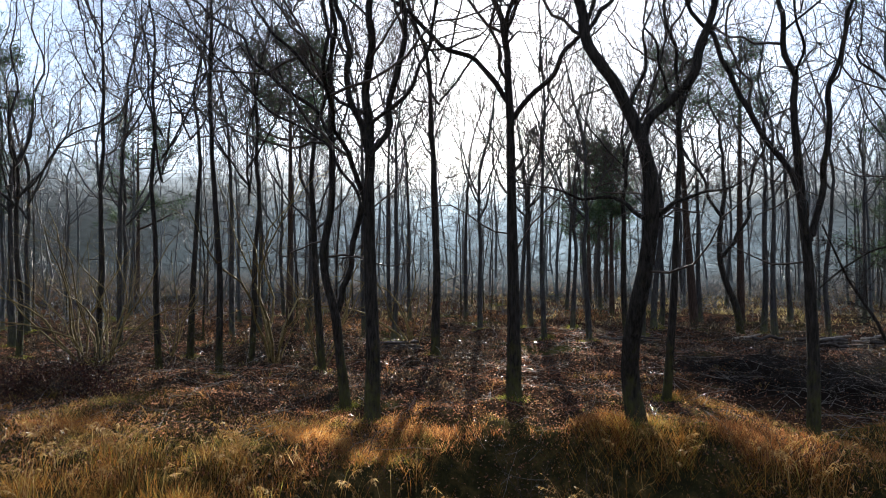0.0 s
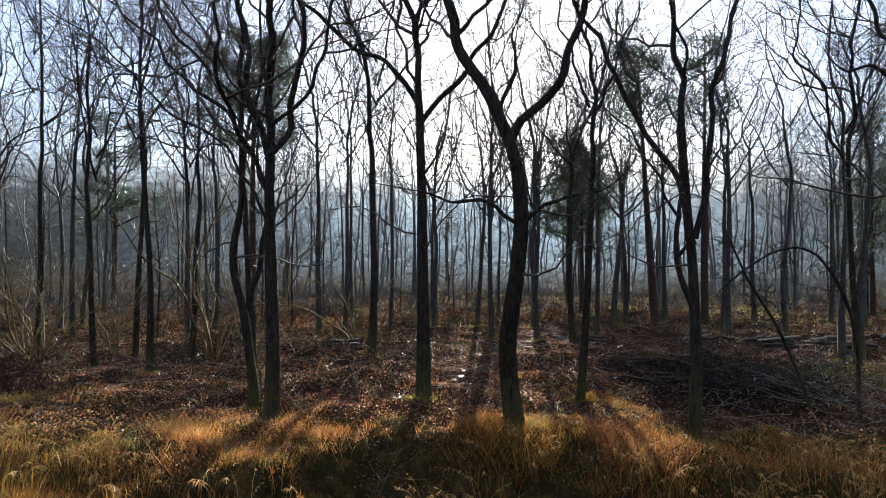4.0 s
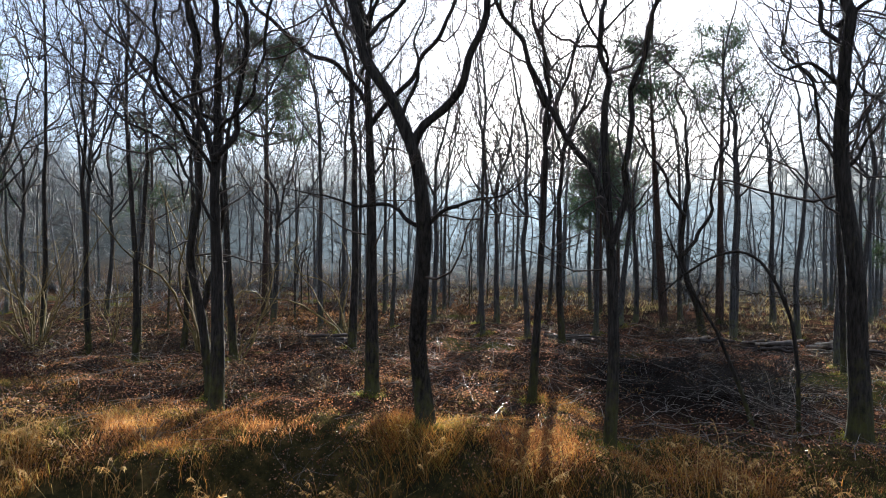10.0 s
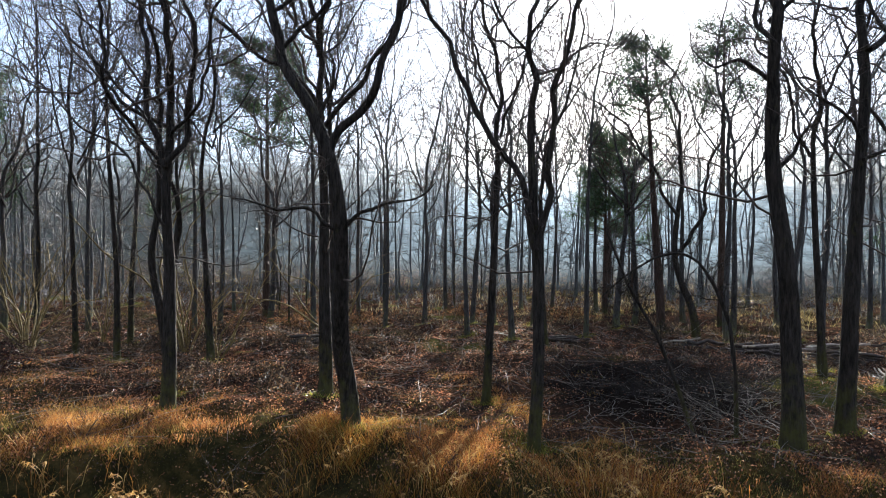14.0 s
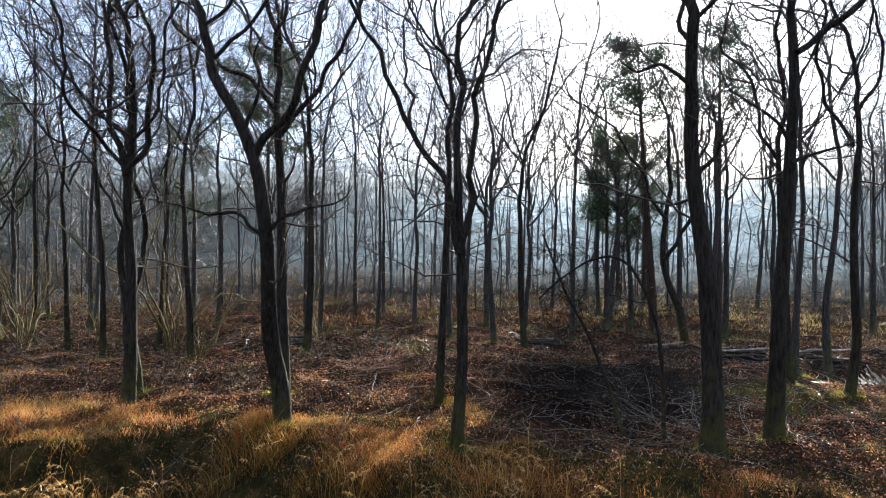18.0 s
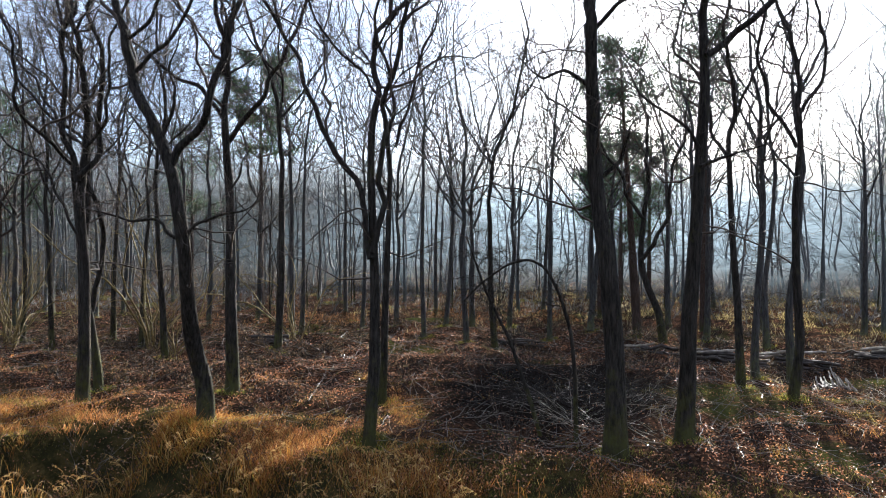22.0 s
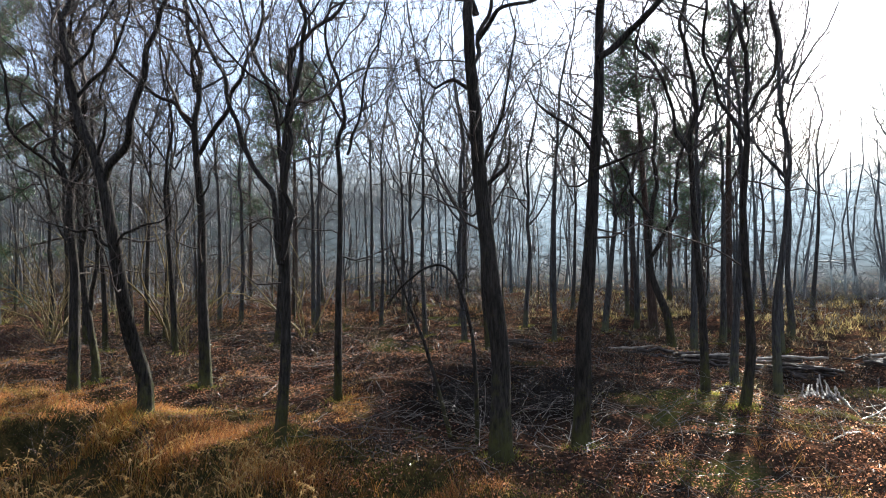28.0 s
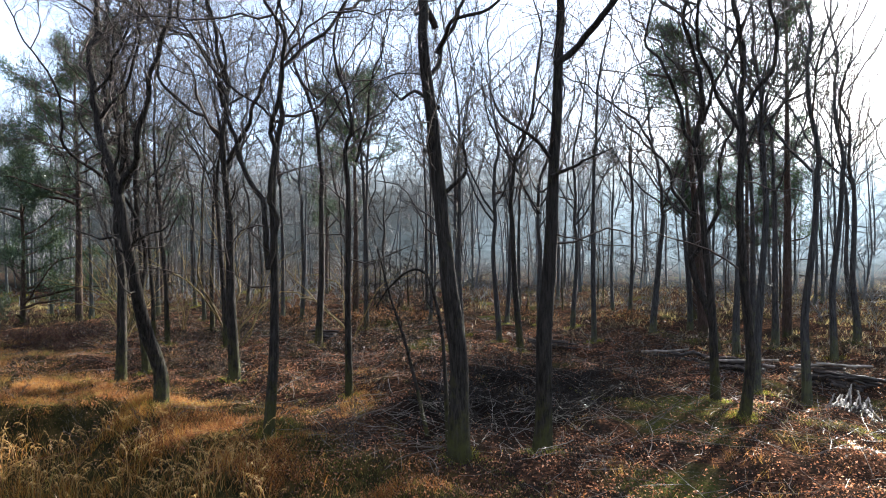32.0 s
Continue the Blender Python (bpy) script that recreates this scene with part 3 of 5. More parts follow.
oak(2.99, 10.1, 0.33,
    toward((0, -0.3), (0, 0.15), (-0.10, 0.87), (-0.17, 1.56), (-0.10, 2.24), (-0.02, 3.1), (-0.04, 3.7), (-0.10, 4.2), (-0.23, 4.63), (-0.38, 4.93), (-0.57, 5.4), (-0.91, 5.83), (-1.13, 6.26), (-1.24, 6.7)),
    [toward((-0.19, 4.6), (0.0, 4.95), (0.2, 5.06), (0.44, 5.4), (0.5, 5.75), (0.8, 6.17), (0.92, 6.5), (1.0, 7.0)),
     ["thin"] + toward((-0.4, 4.95), (-0.25, 5.35), (-0.1, 5.6), (-0.2, 6.2), (-0.05, 6.9)),
     ["thin"] + toward((0.02, 3.35), (0.3, 3.6), (0.65, 3.72), (1.05, 3.85), (1.5, 4.1)),
     ["thin"] + toward((-0.04, 3.3), (-0.35, 3.46), (-0.7, 3.66), (-1.15, 3.62), (-1.6, 3.85), (-2.2, 3.95))],
    "crooked oak with a mossy S-curved trunk forking low", 1, top=11.5, boughs=4, extra=2, fork=5.2)
oak(-1.25, 11.8, 0.30,
    side(R, (0, -0.3), (0, 0.1), (0, 1.3), (-0.07, 2.8), (-0.07, 4.3), (-0.04, 4.8), (-0.12, 5.5), (-0.05, 6.3), (-0.1, 7.3)),
    [side(R, (-0.05, 4.7), (-0.19, 5.3), (-0.44, 6.1), (-0.54, 6.8), (-0.6, 7.3)),
     side(R, (-0.03, 4.8), (0.16, 5.1), (0.31, 5.6), (0.53, 6.5), (0.6, 7.1)),
     ["thin"] + side(R, (-0.07, 3.6), (-0.25, 4.1), (-0.7, 4.8), (-1.4, 5.3), (-2.3, 6.0), (-3.0, 6.7), (-3.8, 7.3), (-4.4, 8.2))],
    "straight dark oak with a trunk dividing into upright limbs", 2, top=12.5, boughs=5, extra=4, fork=4.6)
oak(-1.9, 13.0, 0.22,
    side(R, (0, -0.3), (0, 0.1), (-0.1, 1.0), (-0.19, 1.95), (-0.43, 2.6), (-0.41, 3.15), (-0.24, 4.0), (-0.27, 4.9), (-0.24, 6.1), (-0.35, 7.0)),
    [side(R, (-0.17, 1.85), (0.05, 2.4), (0.2, 3.05), (0.3, 3.7), (0.28, 4.4)),
     side(R, (-0.26, 5.2), (-0.7, 5.9), (-1.3, 6.4), (-1.9, 6.9))],
    "slender oak whose trunk forks knee-like near the ground", 3, top=11.5, boughs=5, extra=3, fork=4.8)
oak(1.42, 13.25, 0.31,
    side(R, (0.03, -0.3), (0, 0.1), (-0.02, 2.0), (-0.05, 4.0), (-0.09, 5.7), (-0.15, 6.4), (-0.18, 7.2), (-0.29, 7.9)),
    [side(R, (-0.09, 5.5), (0.16, 5.9), (0.5, 6.15), (0.95, 6.65), (1.2, 7.1)),
     side(R, (-0.18, 7.0), (-0.05, 7.6), (0.1, 8.3)),
     side(R, (-0.12, 5.9), (-0.45, 6.4), (-0.9, 6.8), (-1.5, 7.1), (-2.2, 7.7)),
     ["thin"] + side(R, (-0.06, 4.4), (0.3, 4.9), (0.5, 5.5))],
    "tall straight oak with one long limb reaching sideways", 4, top=12.5, boughs=4, extra=3, fork=6.0)
oak(4.7, 14.1, 0.20,
    side(R, (-0.05, -0.3), (0, 0.1), (0.1, 2.0), (0.18, 4.0), (0.25, 6.0), (0.15, 7.2)),
    [side(R, (0.24, 5.6), (0.5, 6.4), (0.8, 7.2)), side(R, (0.2, 6.2), (-0.2, 7.0), (-0.5, 7.8))],
    "slim leaning oak on sunlit leaf litter", 5, top=11.5, boughs=4, extra=2, fork=4.8)
oak(5.82, 10.55, 0.23,
    side(R, (0, -0.3), (0, 0.13), (0.06, 1.6), (0.03, 3.0), (-0.02, 3.6), (-0.1, 4.9), (-0.1, 5.8), (-0.16, 7.1)),
    [side(R, (0.0, 3.3), (-0.2, 4.1), (-0.47, 4.9), (-0.96, 5.5), (-1.3, 6.15), (-1.45, 6.7)),
     side(R, (0.02, 3.4), (0.15, 4.0), (0.29, 4.9), (0.29, 5.8), (0.46, 6.7))],
    "oak dividing at head height into three thin stems", 6, top=11.5, boughs=5, extra=2, fork=5.0)
oak(9.7, 11.0, 0.37,
    side(R, (0.0, -0.3), (0.0, 0.18), (-0.02, 1.5), (-0.15, 2.97), (-0.3, 3.9), (-0.37, 4.7), (-0.37, 5.8), (-0.4, 6.6), (-0.48, 7.1)),
    [["thin"] + side(R, (-0.37, 5.6), (-0.75, 5.95), (-1.1, 5.85), (-1.6, 6.2)),
     ["thin"] + side(R, (-0.3, 4.2), (0.0, 4.5), (0.15, 5.0), (0.35, 5.2)),
     ["thin"] + side(R, (-0.4, 6.5), (0.1, 6.9), (0.7, 7.0), (1.2, 7.4), (1.6, 8.2)),
     side(R, (-0.42, 6.9), (-0.6, 7.5), (-0.9, 8.3))],
    "thick old oak with a swollen bend in its trunk", 7, top=12.5, boughs=4, extra=3, fork=5.4)
oak(10.76, 11.75, 0.31,
    side(R, (0, -0.3), (0, 0.1), (0.04, 1.87), (0.13, 3.2), (0.19, 4.4), (0.26, 5.47), (0.26, 6.3), (0.22, 6.9), (0.24, 7.4)),
    [side(R, (0.26, 6.15), (0.58, 6.4), (1.0, 6.7), (1.4, 7.2)),
     ["thin"] + side(R, (0.17, 4.7), (-0.23, 5.2), (-0.7, 5.6), (-1.1, 6.2)),
     ["thin"] + side(R, (0.19, 4.4), (0.5, 4.55), (0.9, 4.6), (1.3, 4.75))],
    "thick oak with a heavy limb rising to one side", 8, top=12.5, boughs=4, extra=2, fork=6.4)
oak(13.15, 15.7, 0.22,
    side(R, (-0.08, -0.3), (0.02, 0.1), (0.12, 1.2), (0.02, 2.4), (-0.06, 4.0), (0.05, 5.6), (0.0, 7.0)),
    [side(R, (0.02, 5.2), (-0.4, 6.0), (-0.7, 6.9)), side(R, (0.03, 5.8), (0.4, 6.5), (0.6, 7.4))],
    "slim oak with a curved mossy foot beside the woodpile", 9, top=12, boughs=4, extra=2, fork=5.0)
oak(12.35, 17.2, 0.22,
    side(R, (0, -0.3), (0, 0.1), (-0.08, 2.0), (-0.22, 3.6), (-0.3, 5.2), (-0.25, 7.0)),
    [side(R, (-0.3, 5.3), (-0.7, 6.2), (-1.0, 7.2)), side(R, (-0.28, 6.0), (0.1, 6.8), (0.3, 7.6))],
    "slim dark oak leaning slightly over leaf litter", 10, top=12, boughs=4, extra=2, fork=5.0)

oak(10.9, 24.4, 0.3,
    side(R, (0.1, -0.3), (0.05, 0.2), (-0.1, 1.2), (-0.5, 2.1), (-0.72, 2.9), (-0.7, 3.8), (-0.55, 5.0), (-0.5, 6.5)),
    [side(R, (-0.72, 3.0), (-0.2, 3.6), (0.1, 4.4), (0.25, 5.6)), side(R, (-0.6, 4.4), (-1.2, 5.2), (-1.5, 6.2))],
    "oak with a strongly bent foot beyond the log stacks", 11, top=11, boughs=4, many=(6, 5, 1), stout=0.85)

# ---- the oaks further in: a few shapes, set out one by one ----
def template(seed, top, fine, twigs, boughs, fork, lean, stout, many=(7, 8, 2), bark=None):
    rng = np.random.default_rng(seed)
    wig = rng.uniform(-0.14, 0.14, 5)
    trunk = side(rng, (0, -0.3), (0, 0.1), (lean * 0.25 + wig[0], fork * 0.35), (lean * 0.6 + wig[1], fork * 0.7), (lean + wig[2], fork), (lean + wig[3], fork + 1.4))
    limbs = []
    n = 4 if fine else 3
    for k in range(n):
        a = 2 * math.pi * (k + rng.uniform(-0.3, 0.3)) / n
        z = fork * rng.uniform(0.82, 1.3)
        r = np.array([math.cos(a), math.sin(a)])
        limbs.append([(lean * z / fork, 0, z), (lean + 0.45 * r[0], 0.45 * r[1], z + 0.4), (lean + 1.0 * r[0], 1.0 * r[1], z + 1.1), (lean + 1.5 * r[0], 1.5 * r[1], z + 1.9)])
    t, ls, c = tree_meshes("oak", rng, 0.26, trunk, limbs, top, fine=fine, twigs=twigs, boughs=boughs, sides=10 if fine else 7, low=0.36 if fine else 0.32, reach=0.46, stout=stout, many=many if fine else (6, 6, 2), fork=fork * 0.7, bark=bark if fine else MAT_HAZED_BARK, rind=None if fine else MAT_HAZED_TWIG, sway=0.032, limb_thick=0.56)
    ob = new("oak_tree")
    part("trunk", t, ob)
    for m, b in ls:
        tagged(part("branch_spray", b, part("limb", m, ob)), kind="stuff")
    part("crown", c, ob)
    return tagged(ob, "bare grey-brown oak standing in leaf litter", "tree", "oaks of the wood")


used = set()


def stand(ob, x, y, dia, turn, tall=1.0, label=""):
    k = dia / 0.26
    m = pose(x, y, ground_z(x, y), 0, 0, turn) @ Matrix.Diagonal((0.3 + 0.6 * k, 0.3 + 0.6 * k, tall, 1))
    if ob not in used:
        used.add(ob)
        ob.matrix_basis = m
        if label:
            tagged(ob, label)
        return ob
    c = copy_thing_at(ob, m)
    if label:
        tagged(c, label)
    return c


def copy_thing_at(ob, m):
    keep = ob.matrix_basis.copy()
    ob.matrix_basis = Matrix.Identity(4)
    c = copy_thing(ob, m)
    ob.matrix_basis = keep
    return c


mids = [template(100 + k, top, True, 2, 6, fork, lean, 0.7, bark=MAT_HALF_HAZED_BARK if k > 2 else MAT_BARK) for k, (top, fork, lean) in enumerate([(12.5, 5.6, 0.1), (11.5, 4.6, -0.15), (12.0, 6.2, 0.3), (11.0, 5.0, -0.3), (12.8, 6.6, 0.0), (11.5, 4.2, 0.15)])]
airy = [template(110 + k, top, True, 2, 4, fork, lean, 0.66, (6, 6, 2), MAT_HALF_HAZED_BARK) for k, (top, fork, lean) in enumerate([(11.5, 6.4, 0.1), (12.0, 6.0, -0.2), (11.0, 5.4, 0.15)])]
tr = np.random.default_rng(33)
LEFT_ROW = ((-5.4, 16.1, .19), (-7.0, 16.7, .17), (-7.4, 19.5, .21), (-7.3, 23.3, .25), (-6.5, 23.6, .24), (-3.0, 16.7, .22), (-5.0, 25.0, .3), (-7.4, 31.0, .22), (-0.2, 18.1, .3), (-2.1, 27.4, .21), (-1.4, 29.0, .2), (-2.7, 23.7, .27), (-1.7, 22.3, .2), (-13.8, 21.3, .3), (-15.2, 24.5, .24), (-9.0, 17.4, .17), (-5.4, 18.4, .2), (-12.4, 25.7, .25), (-10.4, 21.4, .22), (-12.0, 18.9, .2))
MIDDLE_ROW = ((1.3, 24.2, .2), (2.9, 25.4, .22), (3.5, 27.2, .3), (3.3, 21.6, .17), (4.7, 21.5, .22), (5.2, 26.8, .22), (5.8, 31.7, .22), (7.1, 23.9, .2), (5.8, 21.0, .27), (8.4, 26.4, .34), (9.2, 28.4, .28), (11.4, 29.4, .3), (8.1, 34.0, .25), (1.0, 30.5, .22), (-0.4, 24.9, .18))
RIGHT_ROW = ((11.8, 23.6, .27), (12.4, 25.9, .3), (16.2, 38.0, .27), (14.2, 24.6, .25), (13.0, 18.8, .22), (13.9, 19.5, .26), (18.3, 29.1, .26), (14.6, 28.3, .3), (14.1, 39.4, .29), (19.5, 22.0, .25), (20.5, 26.0, .25), (18.0, 20.2, .22))
placed = [(2.99, 10.1), (-1.25, 11.8), (1.42, 13.25), (9.7, 11.0)]
for row in (LEFT_ROW, MIDDLE_ROW, RIGHT_ROW):
    for k, (x, y, dia) in enumerate(row):
        stand(airy[int(tr.integers(3))] if row is RIGHT_ROW else mids[int(tr.integers(3)) + (3 if y > 21 else 0)], x, y, dia, tr.uniform(0, 360), tr.uniform(0.92, 1.12), "mossy slim oak deep in the wood" if dia < 0.2 else "")
        placed.append((x, y))

def young_tree(seed, tall):
    rng = np.random.default_rng(seed)
    wig = rng.normal(0, 0.16, 4)
    tp = smooth_path([(0, 0, -0.2), (0, 0, 0.1), (wig[0], wig[1], tall * 0.4), (wig[2], wig[3], tall * 0.75), (wig[2] * 1.6, wig[1], tall)], 16)
    rr = np.linspace(0.045, 0.01, 16)
    ob = new("young_tree")
    part("trunk", mesh_of("young_trunk", [tubes(tp[None], rr[None], 6, 0.05, rng)], MAT_BARK), ob)
    p1, r1 = spread(tp[None], rr[None], rng, 22, 0.15, 1.0, 0.27, 50, 6, 0.1, 0.25, 0.009, 0.006)
    p2, r2 = spread(p1, r1, rng, 6, 0.15, 1.0, 0.5, 45, 4, 0.08, 0.25, 0.008, 0.005)
    p3, r3 = spread(p2, r2, rng, 3, 0.2, 1.0, 0.55, 42, 2, 0.06, 0.2, 0.008, 0.0045)
    part("crown", mesh_of("young_crown", [tubes(p1, r1, 3), tubes(p2, r2, 3), tubes(p3, r3, 3)], MAT_TWIG), ob)
    return tagged(ob, "slender leafless young tree in the understorey", "tree", "young trees of the wood")


youngs = [young_tree(251 + k, t) for k, t in enumerate((6.0, 7.5, 8.5, 5.0))]
yr = np.random.default_rng(45)
grown = 0
while grown < 34:
    if grown < 18:
        x, y = yr.uniform(-24, -1.5), yr.uniform(22, 40)
    else:
        x, y = yr.uniform(-1, 24), yr.uniform(26, 42)
    if min((x - u) ** 2 + (y - w) ** 2 for u, w in placed) < 0.9 ** 2 or 3.0 < x - 0.075 * (y - 16) < 4.9 or 10.5 < x - 0.075 * (y - 16) < 17.5:
        continue
    placed.append((x, y))
    stand(youngs[int(yr.integers(4))], x, y, yr.uniform(0.22, 0.36), yr.uniform(0, 360), yr.uniform(0.8, 1.15))
    grown += 1

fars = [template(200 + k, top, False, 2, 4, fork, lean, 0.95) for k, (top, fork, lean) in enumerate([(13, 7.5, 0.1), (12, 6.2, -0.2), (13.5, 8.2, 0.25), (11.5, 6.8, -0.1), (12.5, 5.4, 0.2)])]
for ob in fars:
    tagged(ob, "distant bare oak rising from misty undergrowth")
fr = np.random.default_rng(44)
count = 0
while count < 84:
    d, a = math.sqrt(fr.uniform(29 ** 2, 55 ** 2)), radians(fr.uniform(-64, 38))
    x, y = 7 + d * math.sin(a), d * math.cos(a)
    lane = x - 0.075 * (y - 16)
    if 3.0 < lane < 4.9 or 12.2 < lane < 17.5:
        continue
    if y < 14 or (y < 31 and -9 < x < 20) or min((x - u) ** 2 + (y - w) ** 2 for u, w in placed) < 1.7 ** 2:
        continue
    placed.append((x, y))
    stand(fars[int(fr.integers(5))], x, y, fr.uniform(0.12, 0.24), fr.uniform(0, 360), fr.uniform(0.85, 1.15))
    count += 1


for x, y, dia in ((18.9, 27.6, .22), (19.4, 30.2, .2), (21.2, 31.5, .24), (22.0, 35.0, .2), (24.0, 33.6, .22), (23.6, 38.0, .2), (26.4, 40.5, .22), (25.6, 36.4, .18), (28.4, 44.0, .2), (20.6, 36.6, .18), (29.5, 40.0, .2), (27.5, 34.5, .22), (30.8, 46.5, .2), (24.6, 29.4, .22), (26.2, 31.6, .18), (29.0, 31.0, .2), (31.5, 35.6, .22), (33.6, 38.4, .2), (22.8, 27.2, .2), (27.8, 28.2, .2), (34.8, 42.0, .22), (32.4, 30.4, .2), (25.4, 25.2, .2), (30.2, 26.4, .22)):
    stand(fars[int(fr.integers(5))], x, y, dia, fr.uniform(0, 360), fr.uniform(0.95, 1.2))


def far_woods():
    """The wood beyond, past counting."""
    rng = np.random.default_rng(55)
    n = 170
    d, a = np.sqrt(rng.uniform(46 ** 2, 56 ** 2, n)), np.radians(rng.uniform(-70, 44, n))
    x, y = 7 + d * np.sin(a), d * np.cos(a)
    z = np.linspace(-0.3, 1, 6)[None] * rng.uniform(8, 11.5, n)[:, None]
    bend = rng.normal(0, 0.25, (n, 6, 2)).cumsum(1)
    bend[:, 0] = 0
    p = np.stack([x[:, None] + bend[..., 0], y[:, None] + bend[..., 1], np.where(z < 0, -0.3, z)], -1)
    r = np.linspace(1, 0.25, 6)[None] * rng.uniform(0.06, 0.12, n)[:, None]
    p1, r1 = spread(p, r, rng, 12, 0.1, 1.0, 0.32, 52, 4, 0.09, 0.28, 0.009, 0.014)
    p2, r2 = spread(p1, r1, rng, 9, 0.15, 1.0, 0.55, 46, 2, 0.06, 0.25, 0.009, 0.011)
    me = mesh_of("far_woods", [tubes(p, r, 5), tubes(p1, r1, 3), tubes(p2, r2, 3)], MAT_HAZED_TWIG)
    # unseen trees added behind the camera, thick-twigged to keep skylight off the trunks
    n = 150
    x, y = rng.uniform(-40, 50, n), rng.uniform(-40, -4.5, n)
    p = np.stack([x[:, None] + bend[rng.integers(0, 170, n)][..., 0], y[:, None] + bend[rng.integers(0, 170, n)][..., 1], np.linspace(-0.03, 1, 6)[None] * rng.uniform(12, 17, n)[:, None]], -1)
    r = np.linspace(1, 0.25, 6)[None] * rng.uniform(0.1, 0.2, n)[:, None]
    p1b, r1b = spread(p, r, rng, 12, 0.15, 1.0, 0.34, 50, 4, 0.1, 0.25, 0.04, 0.08)
    p2b, r2b = spread(p1b, r1b, rng, 5, 0.2, 1.0, 0.5, 45, 2, 0.08, 0.25, 0.04, 0.09)
    behind = mesh_of("woods_behind", [tubes(p, r, 5), tubes(p1b, r1b, 3), tubes(p2b, r2b, 3)], MAT_TWIG)
    tagged(new("woods_behind", behind), "unseen trees added behind the camera to block skylight", "woodland", kind="stuff")
    return tagged(new("far_woods", me), "distant bare woodland fading behind the nearer trees", "woodland", kind="stuff")


far_woods()


# ---- pines ----
def pine(x, y, dia, tall, crown_from, wide, seed, label, lean=0.0, per=30):
    rng = np.random.default_rng(seed)
    ob = new("pine_tree")
    ob.location = (x, y, ground_z(x, y))
    tp = smooth_path([(0, 0, -0.3), (0, 0, 0.1), (lean * 0.4, 0.1, tall * 0.4), (lean * 0.8, 0, tall * 0.75), (lean, 0, tall)], 20)
    rr = 0.5 * dia * (1 - 0.85 * np.clip(tp[:, 2] / tall, 0, 1))
    part("trunk", mesh_of("pine_trunk", [tubes(tp[None], rr[None], 10, 0.05, rng)], MAT_PINE_BARK), ob, "scaly red-brown pine bark")
    lo = int(20 * crown_from / tall)
    p1, r1 = spread(tp[lo:][None], rr[lo:][None], rng, 30, 0.0, 1.0, wide / (tall - crown_from), 72, 6, 0.06, 0.16, 0.02, 0.012)
    p2, r2 = spread(p1, r1, rng, 6, 0.25, 1.0, 0.4, 45, 4, 0.12, 0.2, 0.012, 0.006)
    part("bough_frame", mesh_of("pine_branches", [tubes(p1, r1, 4), tubes(p2, r2, 3)], MAT_PINE_BARK), ob)
    tips = p2[:, 1:].reshape(-1, 3)
    tips = tips[rng.random(len(tips)) < 0.8]
    c = np.repeat(tips, per, 0) + rng.normal(0, 0.15, (len(tips) * per, 3))
    d = unit(rng.normal(0, 1, c.shape) + np.array([0, 0, 0.5]))
    s = unit(np.cross(d, rng.normal(0, 1, c.shape)))
    ln = rng.uniform(0.12, 0.26, (len(c), 1))
    v = np.stack([c - s * 0.014, c + s * 0.014, c + d * ln], 1).reshape(-1, 3)
    part("foliage", mesh_of("pine_needles", [(v, np.arange(len(v)).reshape(-1, 3))], MAT_NEEDLE, False), ob, "dark green tufts of needles")
    return tagged(ob, label, "tree", "pines of the wood")


pine(-15.2, 18.3, 0.34, 12.8, 5.0, 3.0, 61, "red-trunked pine with drooping layered boughs", per=95)
pine(-18.0, 17.2, 0.26, 8.5, 0.8, 2.8, 71, "bushy dark evergreen with boughs to the ground", per=55)
pine(-6.2, 27.0, 0.32, 11.4, 7.2, 2.2, 62, "dark pine with a rounded crown among oaks", per=50)
pine(8.4, 33.2, 0.28, 8.6, 4.6, 1.3, 63, "small dark pine in the misty middle distance")
pine(10.1, 26.8, 0.36, 11.0, 8.0, 1.7, 64, "leaning pine with a broad dark crown", -0.7, 18)
pine(12.6, 28.2, 0.34, 12.0, 8.2, 1.6, 65, "tall pine with a broad dark crown", 0.0, 16)
pine(22.6, 33.0, 0.3, 9.5, 2.0, 2.4, 70, "dark evergreen among bare oaks at the far side")
pine(9.2, 42.0, 0.34, 9.6, 3.2, 2.3, 68, "dense dark pine in the misty distance", per=45)
pine(10.9, 44.5, 0.34, 10.2, 3.4, 2.3, 69, "dense dark pine in the misty distance", per=45)
pine(-16.5, 36.0, 0.3, 10.5, 4.5, 2.4, 66, "bushy pine at the far edge of the wood")
pine(-19.0, 25.0, 0.32, 10.0, 3.0, 3.0, 67, "bushy dark pine with low boughs")


# ---- forest floor cover ----
def scatter(rng, n, x0, x1, y0, y1, keep):
    x, y = rng.uniform(x0, x1, n), rng.uniform(y0, y1, n)
    ok = rng.random(n) < keep(x, y)
    return x[ok], y[ok]


def clump(x, y, seed):
    rng = np.random.default_rng(seed)
    v = np.zeros_like(x)
    for f in (0.5, 0.9, 1.7, 3.1):
        a, b, c = rng.normal(0, f), rng.normal(0, f), rng.uniform(0, 6)
        v += np.sin(a * x + b * y + c) / (1 + f * 0.3)
    return v


